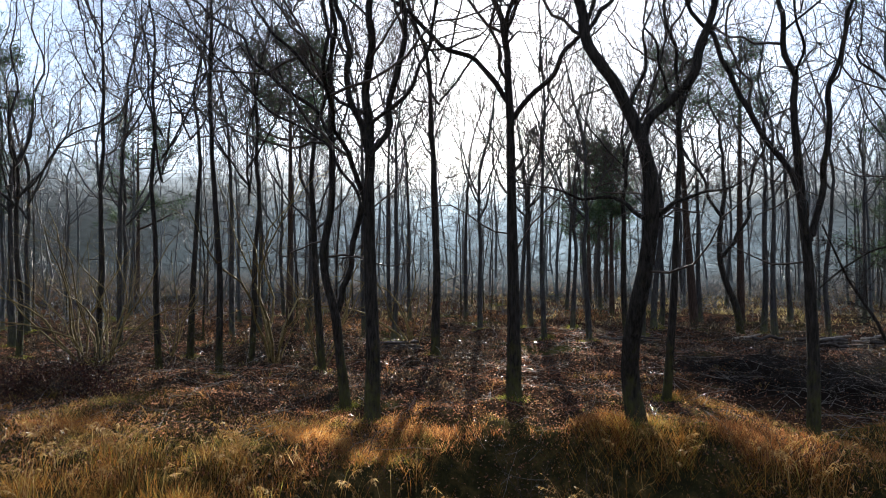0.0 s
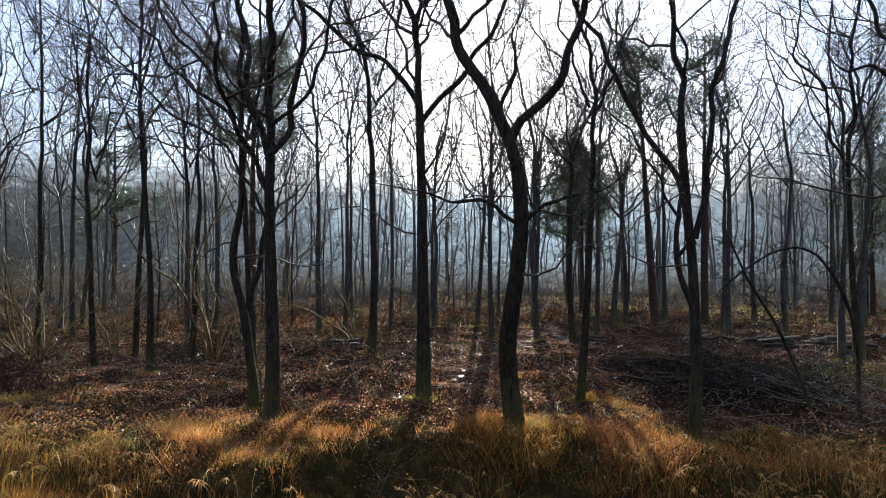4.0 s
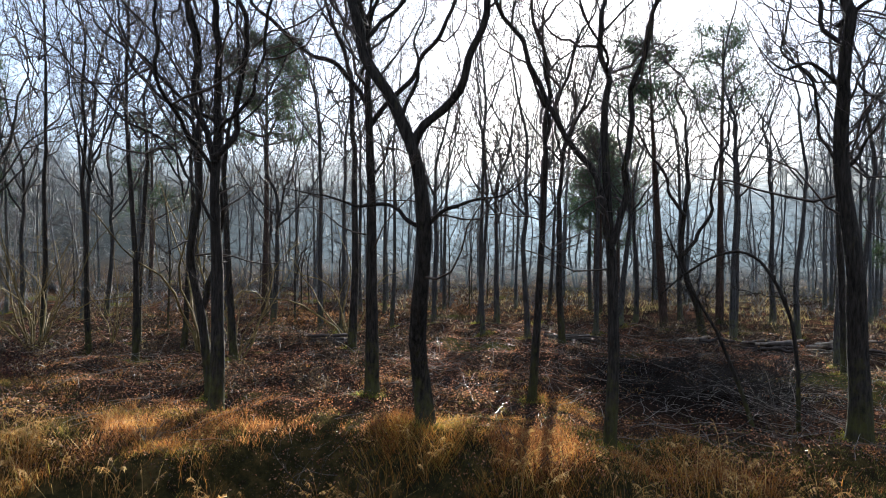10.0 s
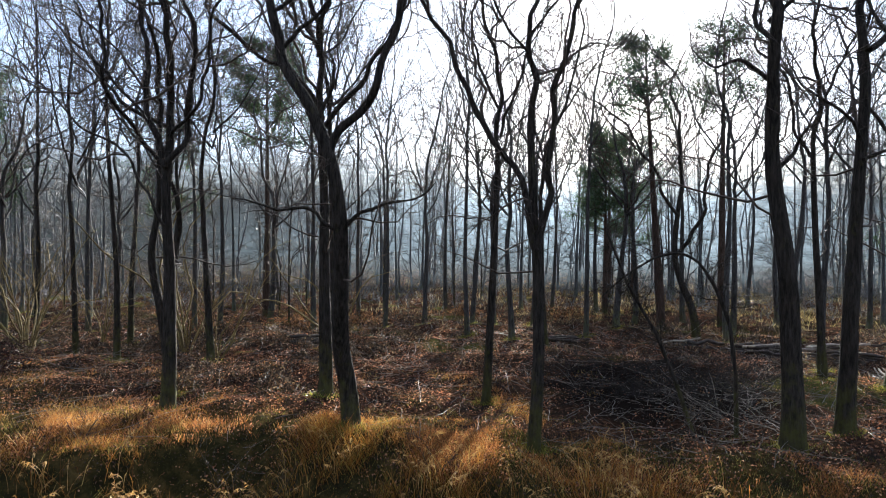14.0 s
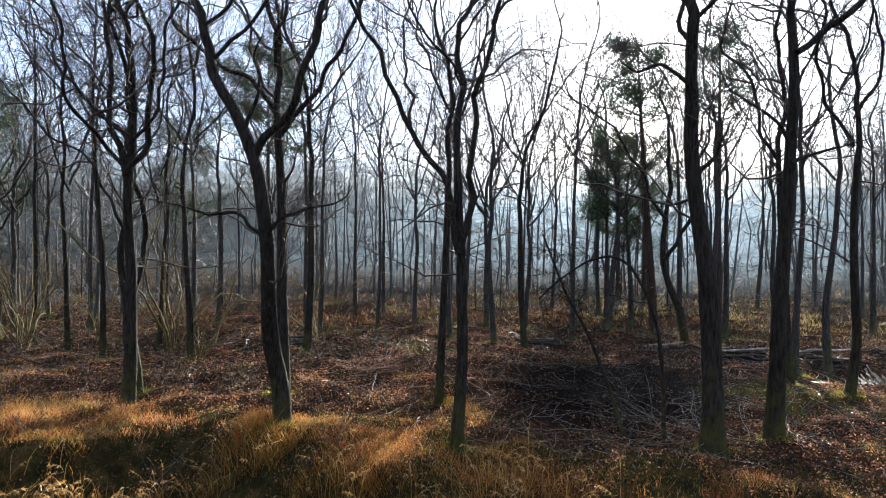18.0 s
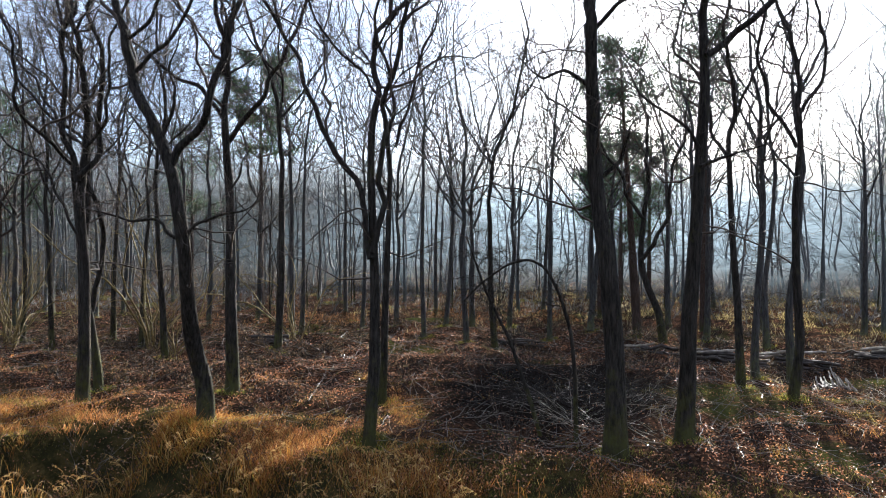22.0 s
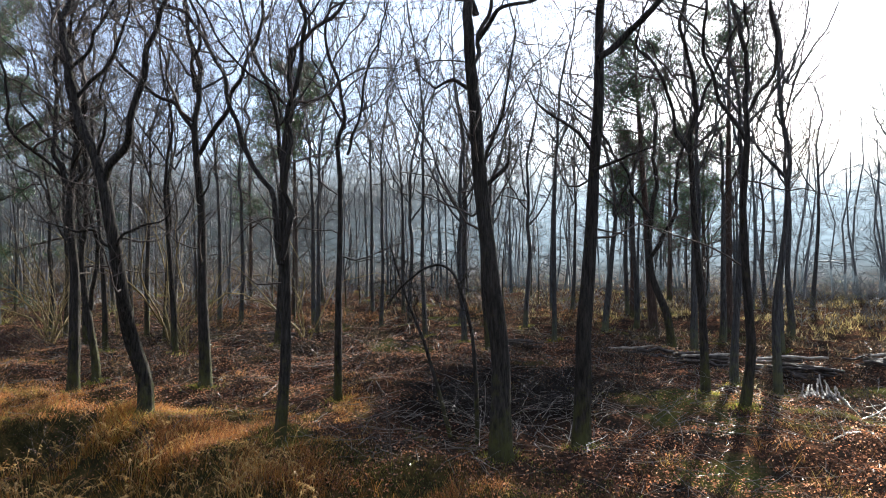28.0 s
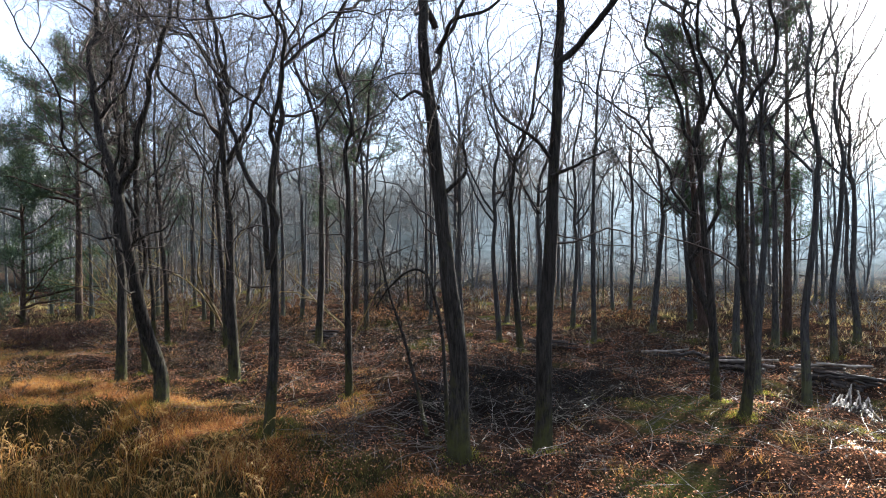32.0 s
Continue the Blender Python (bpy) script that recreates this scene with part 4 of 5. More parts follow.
def grassy(x, y):
    edge = 12.0 - 0.2 * np.maximum(x - 3, 0) + 0.14 * np.maximum(-x, 0) + 0.7 * clump(x, y, 3)
    band = np.clip((edge - y) / 1.4, 0.015, 1) * np.clip((0.65 - 0.3 * np.clip((x + 3.5) / 2, 0, 1) - 0.25 * np.clip((x - 3) / 3, 0, 1)) + 0.9 * clump(2.1 * x, 2.1 * y, 9), 0.03, 1)
    tufts = np.clip(1.5 * clump(1.9 * x, 1.9 * y, 47) - 1.1, 0, 0.6) * np.clip((17 - y) / 3, 0, 1) * np.clip((x - 1) / 4, 0.25, 1) * np.clip((11 - x) / 3, 0.12, 1)
    in_ditch = np.clip((rim(x) - 0.3 - y) / 0.5, 0, 1) * (x < 10) * (x > -2.2)
    return np.maximum(band, tufts) * (1 - in_ditch * np.clip(0.95 - 0.9 * clump(2.3 * x, 2.3 * y, 57), 0.4, 0.985))


def blade_stuff(name, rng, x, y, tall, wide, bend, material, label, category):
    n = len(x)
    z = height(x, y)
    a = rng.uniform(0, 2 * np.pi, n)
    d = np.stack([np.cos(a), np.sin(a), np.zeros(n)], 1)
    s = np.stack([-np.sin(a), np.cos(a), np.zeros(n)], 1) * wide
    h = np.asarray(tall) * rng.uniform(0.45, 1.2, n)
    k = (bend * rng.uniform(0.2, 1.6, n) * h)[:, None]
    foot = np.stack([x, y, z - 0.02], 1)
    upz = np.array([[0, 0, 1.0]])
    mid = foot + d * k * 0.35 + upz * (h * 0.62)[:, None]
    tip = foot + d * k + upz * h[:, None]
    v = np.stack([foot - s, foot + s, mid + s * 0.8, mid - s * 0.8, tip], 1).reshape(-1, 3)
    i = np.arange(n)[:, None] * 5
    quads = np.concatenate([i, i + 1, i + 2, i + 3], 1)
    tris = np.concatenate([i + 3, i + 2, i + 4], 1)
    me = bpy.data.meshes.new(name)
    loops = np.concatenate([quads.ravel(), tris.ravel()])
    sizes = np.concatenate([np.full(n, 4), np.full(n, 3)])
    me.vertices.add(len(v))
    me.vertices.foreach_set("co", v.astype(np.float32).ravel())
    me.loops.add(len(loops))
    me.loops.foreach_set("vertex_index", loops.astype(np.int32))
    me.polygons.add(len(sizes))
    me.polygons.foreach_set("loop_start", np.concatenate([[0], np.cumsum(sizes)[:-1]]).astype(np.int32))
    me.update(calc_edges=True)
    me.materials.append(material)
    return tagged(new(name, me), label, category, kind="stuff")


def short_blades(name, rng, x, y, tall, wide, lean, material, label):
    """Fine short blades, one leaning triangle each."""
    n = len(x)
    a, e = rng.uniform(0, 2 * np.pi, (2, n))
    h = np.asarray(tall) * rng.uniform(0.4, 1.25, n)
    foot = np.stack([x, y, height(x, y) - 0.03], 1)
    s = np.stack([np.cos(e), np.sin(e), np.zeros(n)], 1) * (wide * rng.uniform(0.6, 1.4, n))[:, None]
    tip = foot + np.stack([np.cos(a) * lean * h, np.sin(a) * lean * h, h + 0.03], 1) * rng.uniform(0.7, 1.2, (n, 1))
    v = np.stack([foot - s, foot + s, tip], 1).reshape(-1, 3)
    return tagged(new(name, mesh_of(name, [(v, np.arange(3 * n).reshape(-1, 3))], material, False)), label, "grass", kind="stuff")


gr = np.random.default_rng(71)
# tussocks of many blades, thin between, with taller seeding stems in front
tx, ty = scatter(gr, 72000, -17, 20, 5.5, 17, grassy)
k = gr.integers(8, 24, len(tx))
size = np.repeat(gr.uniform(0.03, 0.12, len(tx)), k)
x, y = np.repeat(tx, k) + gr.normal(0, 1, k.sum()) * size, np.repeat(ty, k) + gr.normal(0, 1, k.sum()) * size
rise = np.clip(0.08 + 0.055 * clump(1.6 * x, 1.6 * y, 31), 0.03, 0.2)
short_blades("grass", gr, x, y, rise * np.repeat(gr.uniform(0.35, 1.9, len(tx)), k) * np.where(y < rim(x) - 0.2, 0.6, 0.85), 0.0042, 0.8, MAT_GRASS, "golden dry winter grass in tussocks with green tufts")
x, y = scatter(gr, 420000, -17, 21, 5.5, 17, lambda x, y: np.maximum(0.9 * grassy(x, y) * np.clip(0.35 + 0.6 * clump(x, y, 41), 0, 1) * np.where(y < rim(x) - 0.2, 0.45, 1), 0.85 * np.clip(1.4 * clump(1.8 * x, 1.8 * y, 43) - 0.45, 0, 1) * np.clip((x - 2) / 4, 0.2, 1) * np.where(y < rim(x) - 0.2, 0.3, 1)))
short_blades("short_grass", gr, x, y, 0.07, 0.0045, 0.9, MAT_MOSS, "short mossy green grass between tussocks")


# long grass on the open bank
tx, ty = scatter(gr, 5600, -13, -0.6, 5.8, 10.4, lambda x, y: np.clip((-1.2 - x + 1.0 * clump(1.3 * x, 1.3 * y, 61)) / 1.5, 0, 1) * np.clip((9.6 - y) / 1.2 + 0.5 * clump(x, y, 63), 0, 1) * np.clip(0.55 + 1.1 * clump(2.4 * x, 2.4 * y, 65), 0.08, 1))
k = gr.integers(10, 26, len(tx))
size = np.repeat(gr.uniform(0.03, 0.11, len(tx)), k)
x, y = np.repeat(tx, k) + gr.normal(0, 1, k.sum()) * size, np.repeat(ty, k) + gr.normal(0, 1, k.sum()) * size
short_blades("long_grass", gr, x, y, np.repeat(gr.uniform(0.08, 0.36, len(tx)), k), 0.0042, 0.7, MAT_GOLD, "long golden grass lit from behind on the bank")


# gold tussocks along the ditch and in the far clearing
tx, ty = scatter(gr, 2700, -1.5, 6.5, 7.0, 10.2, lambda x, y: np.clip(-0.25 + 1.0 * clump(2.0 * x, 2.0 * y, 67), 0.01, 0.9) * np.clip((rim(x) + 0.7 - y) / 0.6, 0, 1) * np.clip((y - rim(x) + 0.8) / 0.5, 0.12, 1))
k = gr.integers(10, 26, len(tx))
size = np.repeat(gr.uniform(0.03, 0.1, len(tx)), k)
x, y = np.repeat(tx, k) + gr.normal(0, 1, k.sum()) * size, np.repeat(ty, k) + gr.normal(0, 1, k.sum()) * size
short_blades("ditch_grass", gr, x, y, np.repeat(gr.uniform(0.08, 0.34, len(tx)), k), 0.0042, 0.75, MAT_GOLD, "golden tussocks on the side of the ditch")
tx, ty = scatter(gr, 6500, -6, 36, 26, 48, lambda x, y: np.clip(0.9 * clump(0.8 * x, 0.8 * y, 70) - 0.02, 0.01, 0.8) * np.clip((y - 25) / 8, 0, 1) * np.clip((x - 2) / 8, 0.12, 1))
gx, gy = scatter(gr, 1500, -29, -14, 16, 22, lambda x, y: np.clip(0.55 + 0.6 * clump(0.9 * x, 0.9 * y, 73), 0.1, 1) * np.clip((22 - y) / 2, 0, 1) * np.clip((-14 - x) / 3, 0, 1))
tx, ty = np.append(tx, gx), np.append(ty, gy)
k = gr.integers(6, 14, len(tx))
x, y = np.repeat(tx, k) + gr.normal(0, 0.14, k.sum()), np.repeat(ty, k) + gr.normal(0, 0.14, k.sum())
short_blades("clearing_grass", gr, x, y, np.repeat(gr.uniform(0.08, 0.32, len(tx)), k), 0.012, 0.7, MAT_SUNLIT_GRASS, "yellow grass in patches of sun deep in the wood")


# bright moss round the feet of the oaks
feet = [(ob.location.x, ob.location.y) for ob in scene.objects if ob.name.startswith("oak_tree") and ob.location.y < 28]
fx, fy = (np.repeat([f[k] for f in feet], 420) for k in (0, 1))
e, q = gr.uniform(0, 2 * np.pi, len(fx)), 0.12 + np.abs(gr.normal(0, 0.16, len(fx)))
short_blades("foot_moss", gr, fx + q * np.cos(e), fy + q * np.sin(e), 0.16 * np.exp(-q * 2.2), 0.006, 0.8, MAT_FOOT_MOSS, "yellow-green moss and grass round the tree feet")


def rusty(x, y):
    edge = 11.5 - 0.18 * (x - 3) + 0.4 * clump(1.5 * x, 1.5 * y, 83)
    return np.clip((edge - y) / 0.9, 0, 1) * np.clip((x + 3) / 4, 0, 1) * np.clip((10.5 - x) / 2.5, 0, 1) * np.clip(0.1 + 0.8 * clump(3.2 * x, 3.2 * y, 85) - 0.05 * np.clip((x - 3) / 3, 0, 1), 0.06, 0.72) * np.clip((y - rim(x) + 0.5) / 0.4, 0.04, 1)


tx, ty = scatter(gr, 26000, -3, 10.5, 7.8, 12.4, rusty)
k = gr.integers(8, 20, len(tx))
size = np.repeat(gr.uniform(0.03, 0.1, len(tx)), k)
x, y = np.repeat(tx, k) + gr.normal(0, 1, k.sum()) * size, np.repeat(ty, k) + gr.normal(0, 1, k.sum()) * size
short_blades("rust_grass", gr, x, y, 0.1 * np.repeat(gr.uniform(0.4, 2.0, len(tx)), k), 0.004, 0.7, MAT_RUST, "fine rust-coloured dead grass in low tussocks")


def reeds(rng, x, y):
    """Tall thin stems that bow over, with drooping feathery heads."""
    n = len(x)
    a = rng.uniform(0, 2 * np.pi, n)
    d = np.stack([np.cos(a), np.sin(a), np.zeros(n)], 1)
    tall = rng.uniform(0.45, 1.0, n)[:, None]
    foot = np.stack([x, y, height(x, y) - 0.03], 1)
    up = np.array([[0, 0, 1.0]])
    t = np.linspace(0, 1, 6)[None, :, None]
    p = foot[:, None] + up[:, None] * (tall[:, None] * (t - 0.28 * t ** 3)) + d[:, None] * (tall[:, None] * 0.42 * t ** 2.4)
    r = np.linspace(0.0032, 0.0016, 6)[None] * np.ones((n, 1))
    k = 18
    u = rng.uniform(0.7, 1.0, (n, k))
    base = foot[:, None] + up[:, None] * (tall[:, None] * (u - 0.28 * u ** 3)[..., None]) + d[:, None] * (tall[:, None] * 0.42 * (u ** 2.4)[..., None])
    base = base.reshape(-1, 3)
    drop = np.repeat(d, k, 0) * 0.04 + rng.normal(0, 0.022, base.shape) + np.array([0, 0, -0.025])
    s = rng.normal(0, 0.005, base.shape)
    v = np.stack([base - s, base + s, base + drop], 1).reshape(-1, 3)
    me = mesh_of("reed_grass", [tubes(p, r, 3), (v, np.arange(len(v)).reshape(-1, 3))], MAT_STRAW, False)
    return tagged(new("reed_grass", me), "tall straw-coloured grass stems with drooping heads", "grass", kind="stuff")


cx, cy = gr.uniform(-9, 8.4, 150), gr.uniform(7.2, 9.2, 150)
k = gr.integers(1, 8, 150)
x, y = np.repeat(cx, k) + gr.normal(0, 0.13, k.sum()), np.repeat(cy, k) + gr.normal(0, 0.1, k.sum())
reeds(gr, x, y)
k = gr.integers(6, 22, 150)
x, y = np.repeat(cx, k) + gr.normal(0, 0.15, k.sum()), np.repeat(cy, k) + gr.normal(0, 0.12, k.sum())
blade_stuff("sedge", gr, x, y, 0.42, 0.0045, 0.9, MAT_GOLD, "golden arching sedge blades in clumps", "grass")


def leaf_litter():
    rng = np.random.default_rng(72)
    x, y = scatter(rng, 250000, -14, 22, 8.5, 27, lambda x, y: np.clip(1.25 - (y - 9) / 16, 0.12, 1) * np.clip(0.75 + 0.5 * clump(1.4 * x, 1.4 * y, 77), 0.15, 1) * (1 - 0.8 * dark_patch(x, y)) * (1 - 0.85 * brambly(x, y)))
    n = len(x)
    z = height(x, y) + rng.uniform(0.0, 0.06, n)
    c = np.stack([x, y, z], 1)
    nrm = unit(np.stack([rng.normal(0, 0.75, n), rng.normal(0, 0.75, n), np.ones(n)], 1))
    u = unit(np.cross(nrm, rng.normal(0, 1, (n, 3))))
    w = np.cross(nrm, u)
    ln, wd = rng.uniform(0.012, 0.03, (n, 1)), rng.uniform(0.007, 0.017, (n, 1))
    lift = nrm * rng.uniform(0.005, 0.022, (n, 1))
    v = np.stack([c - u * ln, c + w * wd + lift, c + u * ln, c - w * wd + lift], 1).reshape(-1, 3)
    i = np.arange(n)[:, None] * 4
    f = np.concatenate([np.concatenate([i, i + 1, i + 2], 1), np.concatenate([i, i + 2, i + 3], 1)])
    return tagged(new("leaf_litter", mesh_of("leaf_litter", [(v, f)], MAT_LEAF, False)), "curled russet oak leaves covering the ground", "leaves", kind="stuff")


leaf_litter()


def fallen_sticks():
    rng = np.random.default_rng(73)
    n = 2600
    x, y = rng.uniform(-12, 21, n), rng.uniform(10, 27, n)
    a, ln = rng.uniform(0, np.pi, n), rng.uniform(0.15, 0.9, n)
    t = np.linspace(-0.5, 0.5, 5)
    px = x[:, None] + np.cos(a)[:, None] * ln[:, None] * t + rng.normal(0, 0.02, (n, 5)) * ln[:, None]
    py = y[:, None] + np.sin(a)[:, None] * ln[:, None] * t + rng.normal(0, 0.02, (n, 5)) * ln[:, None]
    pz = height(px, py) + 0.02 + np.abs(rng.normal(0, 0.09, n))[:, None] * (t + 0.5)[None]
    r = np.linspace(1, 0.5, 5)[None] * rng.uniform(0.003, 0.008, n)[:, None]
    return tagged(new("fallen_sticks", mesh_of("fallen_sticks", [tubes(np.stack([px, py, pz], -1), r, 4)], MAT_DEAD)), "dead grey twigs and sticks strewn on leaves", "sticks", kind="stuff")


fallen_sticks()


def strewn_branches():
    """Long lopped branches with their twigs, lying where the trees were cut."""
    rng = np.random.default_rng(74)
    spots = ((8.9, 12.0, 1.7, 1.3, 60), (10.2, 14.6, 2.0, 2.0, 40), (11.6, 12.4, 1.6, 1.6, 20), (7.2, 17.5, 2.0, 2.2, 20), (14.6, 15.6, 2.4, 1.8, 24), (3.2, 15.5, 2.4, 2.4, 28), (0.5, 17.5, 3.0, 2.0, 50), (-5.5, 15.5, 2.6, 1.8, 50), (10.5, 21.5, 4.0, 1.8, 70), (2.5, 20.5, 3.5, 2.0, 50))
    x = np.concatenate([rng.normal(c[0], 0.62 * c[2], c[4]) for c in spots])
    y = np.concatenate([rng.normal(c[1], 0.62 * c[3], c[4]) for c in spots])
    n = len(x)
    a = rng.uniform(0, 2 * np.pi, n)
    ln = rng.uniform(0.4, 1.7, n)
    d = unit(np.stack([np.cos(a), np.sin(a), np.abs(rng.normal(0, 0.22, n))], 1))
    p = [np.stack([x, y, height(x, y) + rng.uniform(0.0, 0.12, n)], 1)]
    for _ in range(7):
        d = unit(d + rng.normal(0, 0.11, d.shape) + np.array([0, 0, -0.03]))
        q = p[-1] + d * (ln / 7)[:, None]
        q[:, 2] = np.maximum(q[:, 2], height(q[:, 0], q[:, 1]) + 0.015)
        p.append(q)
    p = np.stack(p, 1)
    r = np.linspace(1, 0.4, 8)[None] * (rng.uniform(0.003, 0.0065, n) * np.sqrt(ln))[:, None]
    p1, r1 = spread(p, r, rng, 4, 0.25, 1.0, 0.32, 42, 4, 0.06, 0.2, 0.009, 0.0025, 0.0, 0.12)
    p1[:, :, 2] = np.maximum(p1[:, :, 2], height(p1[:, :, 0], p1[:, :, 1]) + 0.01)
    return tagged(new("strewn_branches", mesh_of("strewn_branches", [tubes(p, r, 5), tubes(p1, r1, 3)], MAT_DEAD)), "pale lopped branches strewn over dark ground", "branches", kind="stuff")


strewn_branches()

# ---- undergrowth ----
def shrub_paths(rng, x, y, stems, tall, lean, steps=7, bend=0.13):
    """Stems that rise fanwise from one stool."""
    a = rng.uniform(0, 2 * np.pi, stems)
    d = unit(np.stack([np.cos(a) * lean, np.sin(a) * lean, np.ones(stems)], 1) + rng.normal(0, 0.15, (stems, 3)))
    ln = tall * rng.uniform(0.5, 1.1, stems)
    p = [np.stack([x + rng.normal(0, 0.06, stems), y + rng.normal(0, 0.06, stems), np.full(stems, ground_z(x, y) - 0.05)], 1)]
    for _ in range(steps - 1):
        d = unit(d + rng.normal(0, bend, d.shape) + np.array([0, 0, -0.02]))
        p.append(p[-1] + d * (ln / (steps - 1))[:, None])
    p = np.stack(p, 1)
    r = np.linspace(1, 0.3, steps)[None] * (0.0055 * ln)[:, None]
    return p, np.maximum(r, 0.003)


def shrub(name, x, y, stems, tall, lean, seed, label, material, twig=5):
    rng = np.random.default_rng(seed)
    ob = new(name)
    ob.location = (x, y, ground_z(x, y))
    p, r = shrub_paths(rng, x, y, stems, tall, lean, 9, 0.13 if name == "sapling" else 0.2)
    p = p - np.array([x, y, ground_z(x, y)])
    for q, s in zip(p, r):
        part("stem", mesh_of(name + "_stem", [tubes(q[None], s[None] * 1.3, 6)], material), ob)
    p1, r1 = spread(p, r, rng, twig, 0.3, 1.0, 0.35, 40, 5, 0.1, 0.2, 0.007, 0.003)
    p2, r2 = spread(p1, r1, rng, 3, 0.2, 1.0, 0.5, 40, 3, 0.08, 0.2, 0.006, 0.0025)
    part("crown", mesh_of(name + "_crown", [tubes(p1, r1, 3), tubes(p2, r2, 3)], material), ob)
    return tagged(ob, label, "shrub")


shrub("hazel_bush", -8.3, 16.3, 13, 4.0, 0.45, 301, "many-stemmed pale hazel bush at the edge of grass", MAT_ROD, 8)
shrub("hazel_bush", -9.4, 17.6, 8, 4.2, 0.6, 302, "many-stemmed hazel bush among slim oaks", MAT_ROD, 8)
shrub("hazel_bush", -7.4, 18.2, 6, 3.4, 0.45, 303, "thin hazel bush with upright rods", MAT_ROD, 8)
shrub("hazel_bush", -3.2, 17.3, 8, 4.5, 0.22, 304, "cluster of slim upright stems grown with ivy", MAT_ROD)
shrub("hazel_bush", -4.6, 18.0, 9, 5.5, 0.16, 312, "tall mossy yellow-green rods of coppiced hazel", MAT_ROD)
shrub("hazel_bush", -0.9, 20.5, 7, 5.0, 0.16, 313, "tall mossy yellow-green rods of coppiced hazel", MAT_ROD)
shrub("sapling", 1.3, 9.6, 5, 1.15, 0.3, 305, "leafless knee-high sapling in golden grass", MAT_TWIG, 4)
shrub("sapling", 2.05, 9.3, 4, 1.1, 0.3, 306, "leafless sapling standing in dry grass", MAT_TWIG, 4)
shrub("sapling", 4.55, 9.0, 4, 0.9, 0.35, 307, "leafless sapling standing in dry grass", MAT_TWIG, 4)
shrub("sapling", 8.3, 10.0, 6, 1.3, 0.4, 308, "twiggy sapling beside dark brushwood", MAT_TWIG, 5)
shrub("sapling", -1.2, 9.3, 4, 0.8, 0.35, 309, "leafless sapling standing in dry grass", MAT_TWIG, 4)


def arching_limb(seed, points, label):
    """A dead stem bowed over to the ground."""
    rng = np.random.default_rng(seed)
    p = smooth_path(points, 40)
    base = np.array([points[0][0], points[0][1], ground_z(points[0][0], points[0][1])])
    ob = new("bowed_stem")
    ob.location = base
    p = p - np.array([base[0], base[1], 0])
    r = np.linspace(0.042, 0.016, 40)
    part("stem", mesh_of("bowed_stem", [tubes(p[None], r[None], 7, 0.04, rng)], MAT_BARK), ob)
    p1, r1 = spread(p[None], r[None], rng, 20, 0.4, 1.0, 0.19, 60, 8, -0.06, 0.28, 0.013, 0.008, 0.0, 0.25)
    p2, r2 = spread(p1, r1, rng, 7, 0.15, 1.0, 0.5, 48, 5, -0.05, 0.28, 0.011, 0.0055, 0.0, 0.25)
    p3, r3 = spread(p2, r2, rng, 4, 0.2, 1.0, 0.5, 45, 3, -0.02, 0.25, 0.009, 0.0042)
    part("crown", mesh_of("bowed_stem_crown", [tubes(p1, r1, 4), tubes(p2, r2, 3), tubes(p3, r3, 3)], MAT_BARK), ob)
    return tagged(ob, label, "shrub")


arching_limb(321, [(9.05, 11.6, -0.1), (9.03, 11.6, 1.0), (8.95, 11.65, 1.8), (8.75, 11.75, 2.4), (8.5, 11.9, 2.85), (8.2, 12.0, 3.0), (7.8, 12.1, 2.9), (7.3, 12.2, 2.55), (6.95, 12.3, 2.2)], "dead bowed stem arching over dark brushwood")
arching_limb(322, [(8.45, 11.9, -0.1), (8.2, 11.95, 0.7), (7.85, 12.05, 1.6), (7.4, 12.2, 2.4), (7.2, 12.25, 2.9), (7.0, 12.3, 3.4)], "thin crooked stem leaning over dark brushwood")


def undergrowth():
    """Low leafless scrub all through the wood."""
    rng = np.random.default_rng(331)
    pieces = []
    n = 0
    while n < 230:
        x, y = rng.uniform(-30, 30), rng.uniform(15.5, 60)
        near = y < 22 and -4 < x < 14
        if near and rng.random() < 0.75:
            continue
        tall = rng.uniform(0.3, 0.9) if y < 24 else rng.uniform(0.5, 1.6)
        p, r = shrub_paths(rng, x, y, int(rng.integers(6, 12)), tall, rng.uniform(0.4, 1.1), 5)
        r = r * (1.0 if y < 26 else 1.5)
        p1, r1 = spread(p, r, rng, 5, 0.25, 1.0, 0.4, 42, 3, 0.05, 0.22, 0.008, 0.0035 if y < 26 else 0.006)
        pieces += [tubes(p, r, 3), tubes(p1, r1, 3)]
        n += 1
    return tagged(new("undergrowth", mesh_of("undergrowth", pieces, MAT_TWIG)), "brown leafless scrub and brambles between the trees", "undergrowth", kind="stuff")


undergrowth()


def thicket():
    """Dark low thicket of brambles round the brushwood."""
    rng = np.random.default_rng(336)
    pieces = []
    for k in range(150):
        e, q = rng.uniform(0, 2 * np.pi), math.sqrt(rng.random())
        x, y = 8.2 + 2.5 * q * math.cos(e) + rng.normal(0, 0.2), 16.4 + 3.0 * q * math.sin(e)
        p, r = shrub_paths(rng, x, y, int(rng.integers(7, 13)), rng.uniform(0.2, 0.5), rng.uniform(0.7, 1.6), 5)
        p1, r1 = spread(p, r * 0.8, rng, 5, 0.2, 1.0, 0.45, 45, 3, 0.03, 0.25, 0.008, 0.0032)
        pieces += [tubes(p, r * 0.8, 3), tubes(p1, r1, 3)]
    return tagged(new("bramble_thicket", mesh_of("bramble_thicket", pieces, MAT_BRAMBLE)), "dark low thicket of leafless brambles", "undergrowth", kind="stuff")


thicket()


